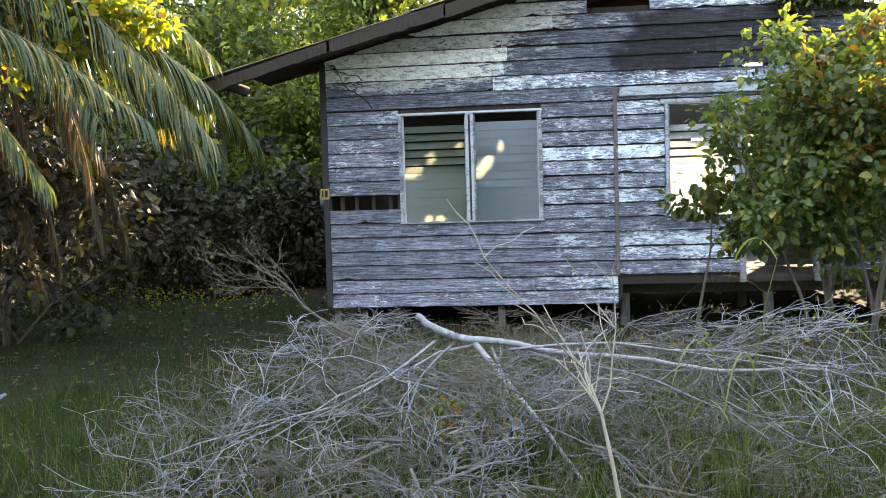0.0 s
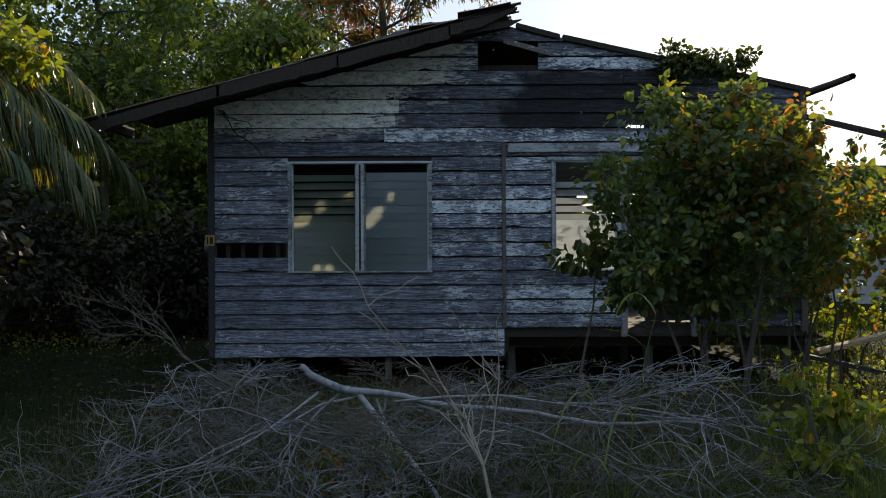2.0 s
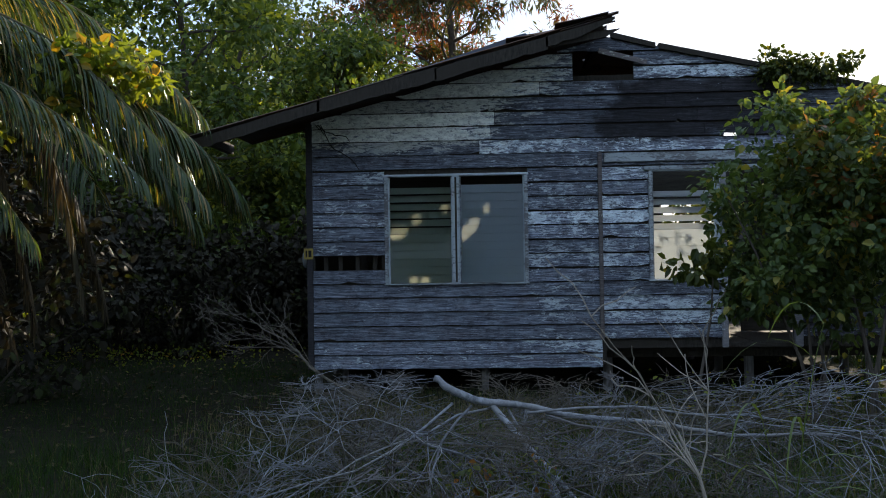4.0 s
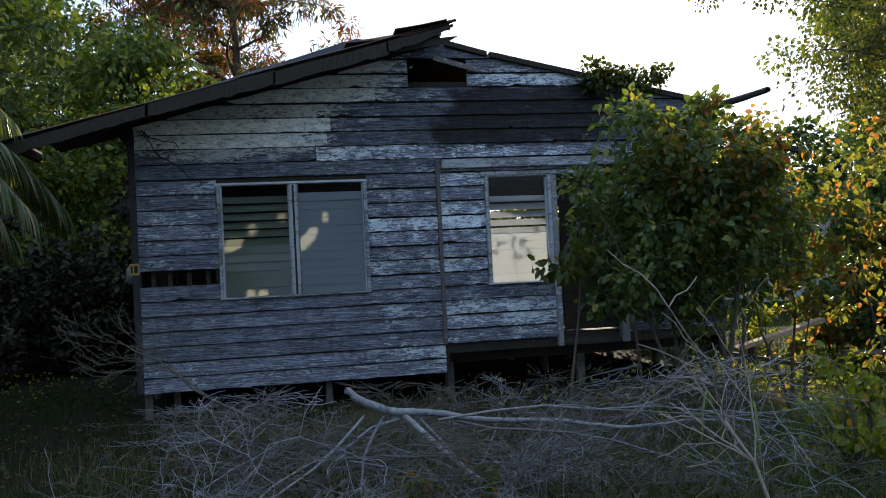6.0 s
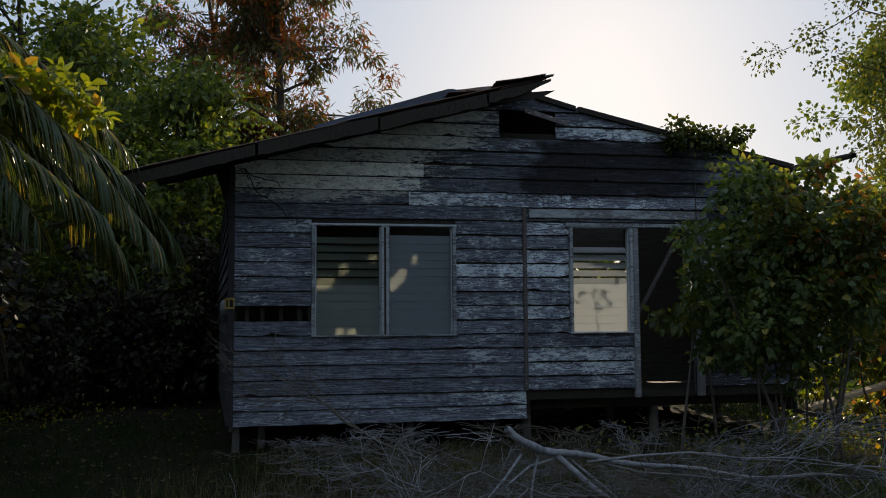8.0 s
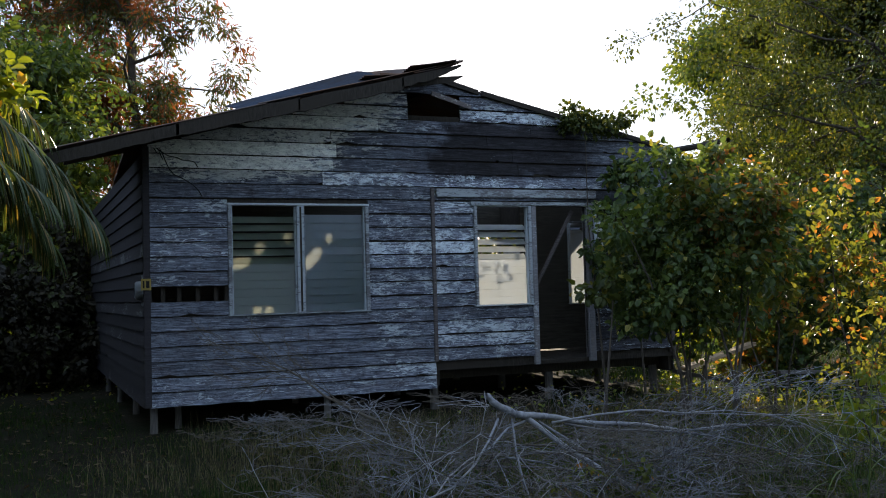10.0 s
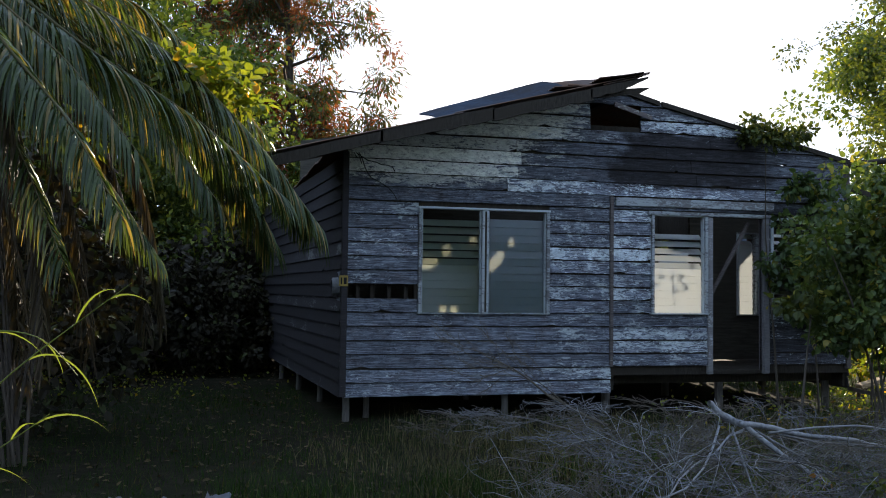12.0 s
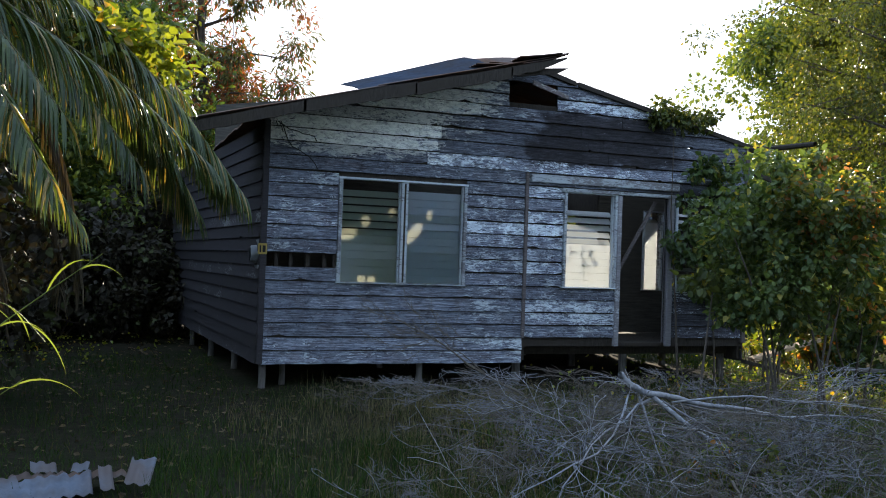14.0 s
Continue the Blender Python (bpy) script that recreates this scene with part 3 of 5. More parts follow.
left.matrix_basis = pose(0, 0, 0, 0, 0, 3.2)
g = Geo()
g.box((-0.44, DEEP - 0.04, 0.5), (2.3, DEEP, 3.35))
g.box((2.26, HD + 0.03, 0.5), (2.3, DEEP - 0.04, 3.8))
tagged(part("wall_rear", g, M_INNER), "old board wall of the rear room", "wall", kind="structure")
side_wall("wall_right", HX - 0.02, 1, 3.60, "side wall of weathered lapped boards, shade put into their colour")


# Inner wall added behind the doorway to stop sunbeams passing out through it.
def build_partition():
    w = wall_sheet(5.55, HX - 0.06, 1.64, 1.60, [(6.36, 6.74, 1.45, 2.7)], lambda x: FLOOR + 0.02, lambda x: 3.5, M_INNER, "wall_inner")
    tagged(w, "inner board wall added to block sun through the doorway, with a louvred opening", "wall", kind="structure")


build_partition()

fl = Geo()
for k in range(36):
    fl.box((k * 0.1965 + 0.03, 0.07, FLOOR - 0.03), (k * 0.1965 + 0.22, HD - 0.03, FLOOR + np.random.uniform(-0.003, 0.003)))
fl.box((-0.30, HD + 0.05, FLOOR - 0.05), (2.25, DEEP - 0.05, FLOOR))
tagged(part("floor", fl, M_BEAM), "old dark timber floor boards on stumps", "floor", kind="structure")


# ---- roof ----
def corrugated(length, width, pitch=0.076, depth=0.011, ragged=0.0, gauge=0.002):
    """A corrugated sheet: ridges run along x, width along y, ragged at its far end; two skins make its thickness."""
    nx, ny = max(2, int(length / 0.25)), int(width / pitch * 4)
    x = np.linspace(0, 1, nx + 1)
    y = np.linspace(0, width, ny + 1)
    ends = length - np.abs(np.random.normal(0, 1, ny // 4 + 2)).repeat(4)[: ny + 1] * ragged
    v = []
    for layer in (0, gauge):
        for j in range(ny + 1):
            for i in range(nx + 1):
                v.append((x[i] * ends[j], y[j], depth * math.sin(2 * math.pi * y[j] / pitch) + layer + 0.012 * noise.noise((x[i] * 2, y[j] * 1.5, length))))
    n = (nx + 1) * (ny + 1)
    i, j = np.meshgrid(np.arange(nx), np.arange(ny), indexing="xy")
    q = np.stack([j * (nx + 1) + i, j * (nx + 1) + i + 1, (j + 1) * (nx + 1) + i + 1, (j + 1) * (nx + 1) + i], -1).reshape(-1, 4)
    rim = [(k, k + 1, k + 1 + n, k + n) for k in range(nx)]
    return fast_mesh("sheet", np.array(v), np.concatenate([q, q + n, np.array(rim)]), True)


SLOPE = math.degrees(math.atan(0.2575))
roof = thing("roof", (0, 0, 3.5), "sagging rusty corrugated iron roof, half gone", "roof", kind="structure")


def on_roof(me, x, y, z, material, tilt=0.0, yaw=0.0, label=""):
    if not me.materials:
        me.materials.append(material)
    ob = new("roof_sheet", me)
    ob.parent = roof
    ob.matrix_parent_inverse = roof.matrix_world.inverted()
    ob.matrix_basis = pose(x, y, z, 0, -(SLOPE + tilt), yaw)
    if label:
        tagged(ob, label)
    return ob


def lifted_sheet(low, high, back_low, back_high, ragged, y0=-0.80, y1=0.22, gauge=0.002):
    """A corrugated sheet whose front edge lies on the rake while its back edge stands higher."""
    nx, ny = 16, 52
    v = []
    for layer in (0, gauge):
        for j in range(ny + 1):
            q = j / ny
            end = abs(noise.noise((math.floor(q * 13) * 3.7, low[0], 0.5))) * ragged
            for i in range(nx + 1):
                p = i / nx
                x = low[0] + (high[0] - low[0]) * p * (1 - end)
                z = (low[1] + (high[1] - low[1]) * p) * (1 - q) + (back_low + (back_high - back_low) * p) * q
                v.append((x, y0 + (y1 - y0) * q, z + 0.009 * math.sin(2 * math.pi * q * 13) + layer + 0.02 * noise.noise((x * 1.7, q * 2, 3.3))))
    n = (nx + 1) * (ny + 1)
    i, j = np.meshgrid(np.arange(nx), np.arange(ny), indexing="xy")
    f = np.stack([j * (nx + 1) + i, j * (nx + 1) + i + 1, (j + 1) * (nx + 1) + i + 1, (j + 1) * (nx + 1) + i], -1).reshape(-1, 4)
    return fast_mesh("roof_sheet", np.array(v), np.concatenate([f, f + n]), True)


def build_roof():
    random.seed(5)
    np.random.seed(5)
    base = lambda x: 3.205 + (x + 1.16) * math.tan(radians(SLOPE))
    y = -0.86
    k = 0
    while y < DEEP + 0.1:
        if y < 0.2:
            on_roof(corrugated(2.55 if k == 0 else 2.2, 0.78, ragged=0.05), -1.2 if k == 0 else -0.86, y, base(-1.2 if k == 0 else -0.86) + 0.015 * (k % 2), M_RUST)
        else:
            on_roof(corrugated(1.52, 0.78, ragged=0.08), -0.2, y, base(-0.2) + 0.015 * (k % 2), M_RUST)
        if y > HD - 0.4:
            y += 0.74
            k += 1
            continue
        on_roof(corrugated(2.55, 0.78, ragged=0.06), 1.15, y + 0.01, base(1.15) + 0.02 + 0.015 * (k % 2), M_RUST)
        y += 0.74
        k += 1
    # a newer sheet laid over, and loose torn ones near the ridge
    part("roof_sheet", lifted_sheet((0.95, base(0.95) + 0.012), (2.66, base(2.66) + 0.012), 4.0, 4.53, 0.03), M_ZINC, roof, "bluish zinc roof sheet lifted along its back edge")
    part("roof_sheet", lifted_sheet((2.58, base(2.58) + 0.016), (3.38, base(3.38) + 0.016), 4.50, 4.60, 0.05), M_RUST, roof, "rusty roof sheet lifted along its back edge")
    on_roof(corrugated(0.66, 0.60, ragged=0.04), 2.40, -0.80, base(2.40) + 0.10, M_RUST, -8.0, 1)
    on_roof(corrugated(0.40, 0.50, ragged=0.05), 2.66, -0.60, base(2.66) + 0.12, M_RUST, -11.0, -3)
    on_roof(corrugated(0.72, 0.50, ragged=0.06), 2.94, -0.88, base(2.94) + 0.09, M_RUST, -4.5, -2)
    on_roof(corrugated(0.62, 0.40, ragged=0.08), 3.00, -0.86, base(3.00) + 0.00, M_RUST, 1.0, 3)
    # unseen sheets added over the bare slope to keep daylight out of the room
    fall = math.degrees(math.atan2(4.39 - 3.64, HX - RIDGE_X))
    for j in range(6):
        me = corrugated(3.4 if j else 0.9, 0.76, ragged=0.05)
        me.materials.append(M_RUST)
        ob = new("roof_sheet", me)
        ob.parent = roof
        ob.matrix_parent_inverse = roof.matrix_world.inverted()
        ob.matrix_basis = pose(3.55, 0.10 + 0.72 * j, 4.44 + 0.015 * (j % 2), 0, fall, 0)
    # barge board along the rake: rotted lengths with an eaten lower edge, the last one splintering to a tip
    g = Geo()
    for a, b, d, deep, drop in ((-1.18, 0.30, 0.0, 0.125, 0.03), (0.27, 1.62, 0.012, 0.15, 0.0), (1.60, 2.86, -0.006, 0.14, 0.0), (2.84, 3.60, 0.0, 0.12, 0.0)):
        pts = np.linspace(a, b, 30)
        top, low = [], []
        for k, p in enumerate(pts):
            rot = 0.022 * noise.noise((p * 3.1, d * 50, 1.0)) + 0.016 * noise.noise((p * 11.0, 4.0, 2.0))
            t = base(p) - 0.012 + d + 0.010 * noise.noise((p * 2.3, 8.0, 0.0)) - drop * (1 - k / 29)
            thin = 1.0 if b < 3.0 else 1.0 - 0.78 * max(0.0, (k - 12) / 17)
            top.append(t)
            low.append(t - (deep + rot) * thin)
        for i in range(29):
            v = [(pts[i], -0.85, low[i]), (pts[i + 1], -0.85, low[i + 1]), (pts[i + 1], -0.85, top[i + 1]), (pts[i], -0.85, top[i]),
                 (pts[i], -0.81, low[i]), (pts[i + 1], -0.81, low[i + 1]), (pts[i + 1], -0.81, top[i + 1]), (pts[i], -0.81, top[i])]
            g.add(v, [(0, 1, 2, 3), (7, 6, 5, 4), (0, 4, 5, 1), (3, 2, 6, 7), (0, 3, 7, 4), (1, 5, 6, 2)])
    part("barge_board", g, M_BEAM, roof, "dark rotting barge board")
    g = Geo()
    g.add([(2.95, -0.80, 4.12), (3.50, -0.80, 4.21), (3.66, -0.80, 4.30), (2.95, -0.80, 4.22), (2.95, -0.77, 4.12), (3.50, -0.77, 4.21), (3.66, -0.77, 4.30), (2.95, -0.77, 4.22)],
          [(0, 1, 2, 3), (7, 6, 5, 4), (0, 4, 5, 1), (3, 2, 6, 7), (0, 3, 7, 4), (1, 5, 6, 2)])
    part("splintered_board", g, M_BEAM, roof, "splintered end of a rotten board")
    # purlins and rafters under the overhang
    for x in (-1.0, 0.25, 1.4, 2.5, 3.5):
        g = Geo()
        g.box((x - 0.035, 0.08 if x > 0 else -0.80, base(x) - 0.13), (x + 0.035, HD if x > 0 else 0.15, base(x) - 0.02), None, 0.004)
        part("purlin", g, M_BEAM, roof)
    for y in (1.2, 2.6, 4.0):
        g = Geo()
        x = 0.1
        m = pose(x, y, base(x) - 0.2, 0, -SLOPE, 0)
        g.box((0, -0.03, 0), (3.8 - x, 0.03, 0.09), m)
        part("rafter", g, M_BEAM, roof)
    # bare rafter stubs and capping on the other slope
    g = Geo()
    for a, b in ((3.66, 4.18), (4.22, 5.6), (5.58, 7.16)):
        da, db = gable(a), gable(b)
        g.add([(a, -0.05, da - 0.03), (b, -0.05, db - 0.03), (b, -0.05, db + 0.03), (a, -0.05, da + 0.035), (a, 0.07, da - 0.03), (b, 0.07, db - 0.03), (b, 0.07, db + 0.03), (a, 0.07, da + 0.035)],
              [(0, 1, 2, 3), (7, 6, 5, 4), (0, 4, 5, 1), (3, 2, 6, 7), (0, 3, 7, 4), (1, 5, 6, 2)])
    part("top_plate", g, M_BEAM, roof)
    g = Geo()
    g.tube([(7.16, 0.40, 3.60), (7.13, -0.2, 3.585), (7.09, -0.85, 3.55), (7.06, -1.42, 3.53)], [0.042, 0.045, 0.04, 0.034], 7)
    part("rafter_stub", g, M_BEAM, roof, "bare pole sticking out from the wall top")
    g = Geo()
    g.box((0, -0.03, -0.03), (1.7, 0.03, 0.035), pose(7.0, 0.4, 3.44, 0, 12, 6), 0.006)
    part("rafter_stub", g, M_BEAM, roof, "bare broken rafter sticking out")
    g = Geo()
    g.box((0, -0.012, -0.03), (0.6, 0.012, 0.03), pose(3.50, -0.10, 4.22, 0, 13, 8), 0.006)
    part("loose_board", g, M_DARK, roof, "loose splintered board at the ridge")


build_roof()


# ---- windows and door ----
def louvre_blade(width, height=0.105, thick=0.006):
    return soft_box((0, -thick / 2, 0), (width, thick / 2, height), 0.002)


def louvre_window(name, x0, x1, z0, z1, label, panes, parent_y=-0.02):
    """Frame, mullions and rows of louvre blades. panes: per pane (share from the top left empty, share of open blades, material, tilt)."""
    w = thing(name, ((x0 + x1) / 2, 0, z0), label, "window", kind="structure")
    t = 0.042
    y0, y1 = -0.045, 0.075
    for n, lo, hi in (("frame_side", (x0, y0, z0), (x0 + t, y1, z1)), ("frame_side", (x1 - t, y0, z0), (x1, y1, z1)),
                      ("frame_head", (x0 - 0.01, y0 - 0.004, z1 - 0.004), (x1 + 0.01, y1, z1 + 0.022)), ("window_sill", (x0 - 0.01, y0 - 0.004, z0 - 0.018), (x1 + 0.01, y1, z0))):
        part(n, soft_box(lo, hi, 0.006), M_TRIM, w)
    n = len(panes)
    pw = (x1 - x0 - 2 * t) / n
    for k, (empty, open_share, material, tilt) in enumerate(panes):
        a = x0 + t + k * pw
        if k:
            part("mullion", soft_box((a - 0.045, y0 - 0.004, z0), (a + 0.045, y1, z1 - 0.006), 0.006), M_TRIM, w)
            part("mullion_groove", soft_box((a - 0.012, y0 - 0.007, z0 + 0.01), (a + 0.012, y0 - 0.003, z1 - 0.02), 0.001), M_BEAM, w)
        lo, hi = a + (0.05 if k else 0.004), a + pw - (0.05 if k < n - 1 else 0.004)
        for side in (lo + 0.004, hi - 0.004):
            part("blade_channel", soft_box((side - 0.008, 0.0, z0), (side + 0.008, 0.06, z1 - 0.01), 0.002), M_TRIM, w)
        top = z1 - empty * (z1 - z0)
        rows = int((top - z0) / 0.098)
        blade = bpy.data.meshes.new("blade")
        bm = louvre_blade(hi - lo - 0.012)
        bm.to_mesh(blade)
        bm.free()
        blade.materials.append(material)
        for r in range(rows + 1):
            z = z0 + 0.002 + r * 0.098
            if z + 0.03 > top:
                break
            opened = (r + 0.5) / max(1, rows) > 1 - open_share
            ob = new("blade", blade)
            ob.parent = w
            ob.matrix_parent_inverse = w.matrix_world.inverted()
            ang = tilt if opened else 9
            ob.matrix_basis = pose(lo + 0.006, 0.035, z, -ang + random.uniform(-1.5, 1.5), random.uniform(-0.15, 0.15), 0)
    return w


random.seed(3)
louvre_window("window_1", *WIN1, "double louvre window with dusty frosted blades, upper blades missing", [(0.13, 0.42, M_FROST, 40), (0.13, 0.0, M_FROST_B, 10)])
louvre_window("window_2", *WIN2, "louvre window with sunlit frosted lower blades, open above", [(0.14, 0.46, M_FROST_LIT, 44)])
louvre_window("window_3", *WIN3, "louvre window half hidden by leaves", [(0.12, 0.9, M_FROST, 62)])
louvre = louvre_window("window_4", 6.36, 6.74, 1.45, 2.7, "inner louvre window lit from behind", [(0.02, 0.12, M_FROST_LIT, 50)])
louvre.location.y = 1.62

doorway = thing("door_1", ((DOOR[0] + DOOR[1]) / 2, 0, FLOOR), "open doorway with worn posts and a loose diagonal brace", "doorway", kind="structure")
for a, b in ((DOOR[0] - 0.07, DOOR[0]), (DOOR[1], DOOR[1] + 0.09)):
    part("door_post", soft_box((a, -0.05, FLOOR - 0.05), (b, 0.08, DOOR[3]), 0.008), M_GREY, doorway)
part("door_head", soft_box((WIN2[0] - 0.05, -0.06, 2.795), (DOOR[1] + 0.12, 0.07, 2.845), 0.008), M_TRIM, doorway)
g = Geo()
g.box((0, -0.012, -0.022), (1.25, 0.012, 0.022), pose(4.98, 0.12, 1.66, 0, -60, 0), 0.003)
part("brace", g, M_DARK, doorway, "diagonal timber brace")

strip = part("trim", soft_box((SPLIT - 0.024, -0.045, 0.80), (SPLIT + 0.024, 0.0, 3.02), 0.006), M_DARK)
tagged(strip, "dark vertical cover strip on the wall", "trim", kind="structure")
head = part("trim", soft_box((SPLIT + 0.05, -0.055, 2.90), (5.9, 0.0, 3.01), 0.006), M_TRIM)
tagged(head, "pale horizontal band board above the doorway", "trim", kind="structure")
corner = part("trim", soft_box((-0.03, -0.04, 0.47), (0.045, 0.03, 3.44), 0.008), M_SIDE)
tagged(corner, "grey corner board of the wall", "trim", kind="structure")
corner = part("trim", soft_box((HX - 0.05, -0.04, 0.74), (HX + 0.03, 0.03, 3.64), 0.008), M_DARK)
tagged(corner, "dark corner board of the wall", "trim", kind="structure")

for x in (0.16, 0.34, 0.55, 0.76):
    st = part("wall_stud", soft_box((x, 0.055, 0.62), (x + 0.05, 0.13, 3.30), 0.005), M_BEAM)
    tagged(st, "grey timber stud inside the wall", "stud", "studs of the front wall", "structure")

# ---- under the house ----
def stump(x, y, top, r):
    z = ground_z(x, y) - 0.05
    g = Geo()
    g.tube([(x, y, z), (x + 0.005, y, (z + top) / 2), (x, y, top)], [r * 1.05, r * 0.97, r], 9)
    tagged(part("house_stump", g, M_POST, None, "", True), "grey weathered timber stump carrying the house", "house stump", "stumps under the house")


stump(0.07, 0.12, 0.50, 0.045)
for x in (2.1, 3.6, 5.3, 7.0):
    for y in (0.12, 1.9, 3.7, 5.3):
        stump(x, y + (0.25 if y < 1 and x > 3 else 0.0), 0.50 if x < SPLIT else 0.56, 0.045 if x < 3 else 0.060)
stump(0.36, 0.35, 0.5, 0.04)
for x, y in ((-0.02, 1.9), (-0.14, 3.7), (-0.25, 5.6), (-0.38, 7.7)):
    stump(x, y, 0.5, 0.045)
for y in (0.10, 1.9, 3.7, 5.3):
    b = part("floor_beam", soft_box((0.03, y - 0.05, 0.50), (SPLIT, y + 0.05, 0.64), 0.01), M_BEAM)
    tagged(b, "dark timber bearer under the floor", "beam", "bearers under the floor", "structure")
    b = part("floor_beam", soft_box((SPLIT + 0.01, max(y, 0.35) - 0.05, 0.55), (HX + 0.05, max(y, 0.35) + 0.05, 0.70), 0.01), M_BEAM)
    tagged(b, "dark timber bearer under the floor", "beam", "bearers under the floor", "structure")

build_front_boards()


# ---- plants ----
def tree(name, at, height, trunk_r, crown_lo, spread, limbs, leaf, count, size, label, lean=(0, 0), template=DIAMOND, clump=0.55, seed=1, twigs=3, droop=0.3, second=None):
    """A tapered crooked trunk with limbs and a crown of leaf clumps round the ends of the twigs."""
    random.seed(seed)
    np.random.seed(seed)
    x, y = at
    z = ground_z(x, y)
    ob = thing(name, (x, y, z), label, "tree")
    g = Geo()
    trunk = wander((x, y, z - 0.1), (lean[0], lean[1], 1), height * 0.92, 12, 0.05)
    g.tube(trunk, np.linspace(trunk_r, trunk_r * 0.18, 13), 8)
    ends, rad = [], []
    for k in range(limbs):
        f = crown_lo + (1 - crown_lo) * (k + random.random()) / limbs
        i = min(12, int(f * 12))
        a = k * 2.4 + random.uniform(-0.5, 0.5)
        reach = spread * (1.0 - 0.55 * abs(f - 0.55)) * random.uniform(0.65, 1.1)
        limb = wander(trunk[i], (math.cos(a), math.sin(a), random.uniform(0.15, 0.9)), reach, 7, 0.16, 0.02)
        g.tube(limb, np.linspace(trunk_r * 0.38 * (1.1 - 0.6 * f), 0.012, 8), 5)
        for j in range(twigs):
            s = random.randint(2, 7)
            tw = wander(limb[s], (random.gauss(0, 1), random.gauss(0, 1), random.gauss(0.15, 0.5)), reach * random.uniform(0.25, 0.5), 4, 0.2, 0.04)
            g.tube(tw, np.linspace(0.016, 0.005, 5), 4)
            ends += [tw[-1], tw[2]]
            rad += [clump * random.uniform(0.55, 1.15), clump * random.uniform(0.4, 0.8)]
        ends.append(limb[-1])
        rad.append(clump)
    part("trunk", g, M_BARK, ob, "", True)
    p, d = clumps(ends, rad, count / max(1, len(ends)), droop)
    n = len(p)
    sz = size * np.random.uniform(0.6, 1.25, n)
    if second:
        pick = np.zeros(n, bool)
        for c in random.sample(range(len(ends)), max(1, len(ends) // 6)):
            pick |= np.linalg.norm(p - ends[c], axis=1) < rad[c] * 0.9
        leaf_part("crown", p[~pick], d[~pick], sz[~pick], template, leaf, ob)
        if pick.any():
            leaf_part("young_leaves", p[pick], d[pick], sz[pick], template, second, ob, "clusters of reddish young leaves")
    else:
        leaf_part("crown", p, d, sz, template, leaf, ob)
    return ob


def bush(name, at, centre_z, size3, clump_n, count, leaf_size, material, label, seed, template=OVAL, stems=9, category="bush", clump_r=None):
    """Stems from one root and uneven clumps of leaves inside a lumpy outline."""
    random.seed(seed)
    np.random.seed(seed)
    x, y = at
    z = ground_z(x, y)
    ob = thing(name, (x, y, z), label, category)
    g = Geo()
    ends, rad = [], []
    for k in range(clump_n):
        d = np.random.normal(size=3)
        d /= np.linalg.norm(d)
        q = random.uniform(0.30, 1.02) if random.random() < 0.82 else random.uniform(1.0, 1.12)
        c = np.array((x + d[0] * q * size3[0], y + d[1] * q * size3[1], centre_z + d[2] * q * size3[2]))
        if c[2] < z + 0.15:
            c[2] = z + random.uniform(0.15, 0.5)
        ends.append(c)
        rad.append((clump_r or min(size3)) * random.uniform(0.14, 0.40) if not clump_r else clump_r * random.uniform(0.6, 1.2))
        if k < stems:
            mid = np.array((x, y, z)) * 0.35 + c * 0.65 + np.random.normal(size=3) * 0.08
            root = np.array((x + random.gauss(0, 0.08), y + random.gauss(0, 0.08), z - 0.05))
            a = root * 0.6 + mid * 0.4 + np.array((0, 0, 0.15))
            g.tube(np.array([root, a, mid, c]), np.linspace(0.02, 0.004, 4), 5)
    if stems:
        tagged(part("woody_stem", g, M_BARK, ob, "", True), kind="stuff")
    p, d = clumps(ends, rad, count / clump_n, 0.45, 0.85)
    leaf_part("foliage", p, d, leaf_size * np.random.uniform(0.5, 1.25, len(p)), template, material, ob)
    return ob


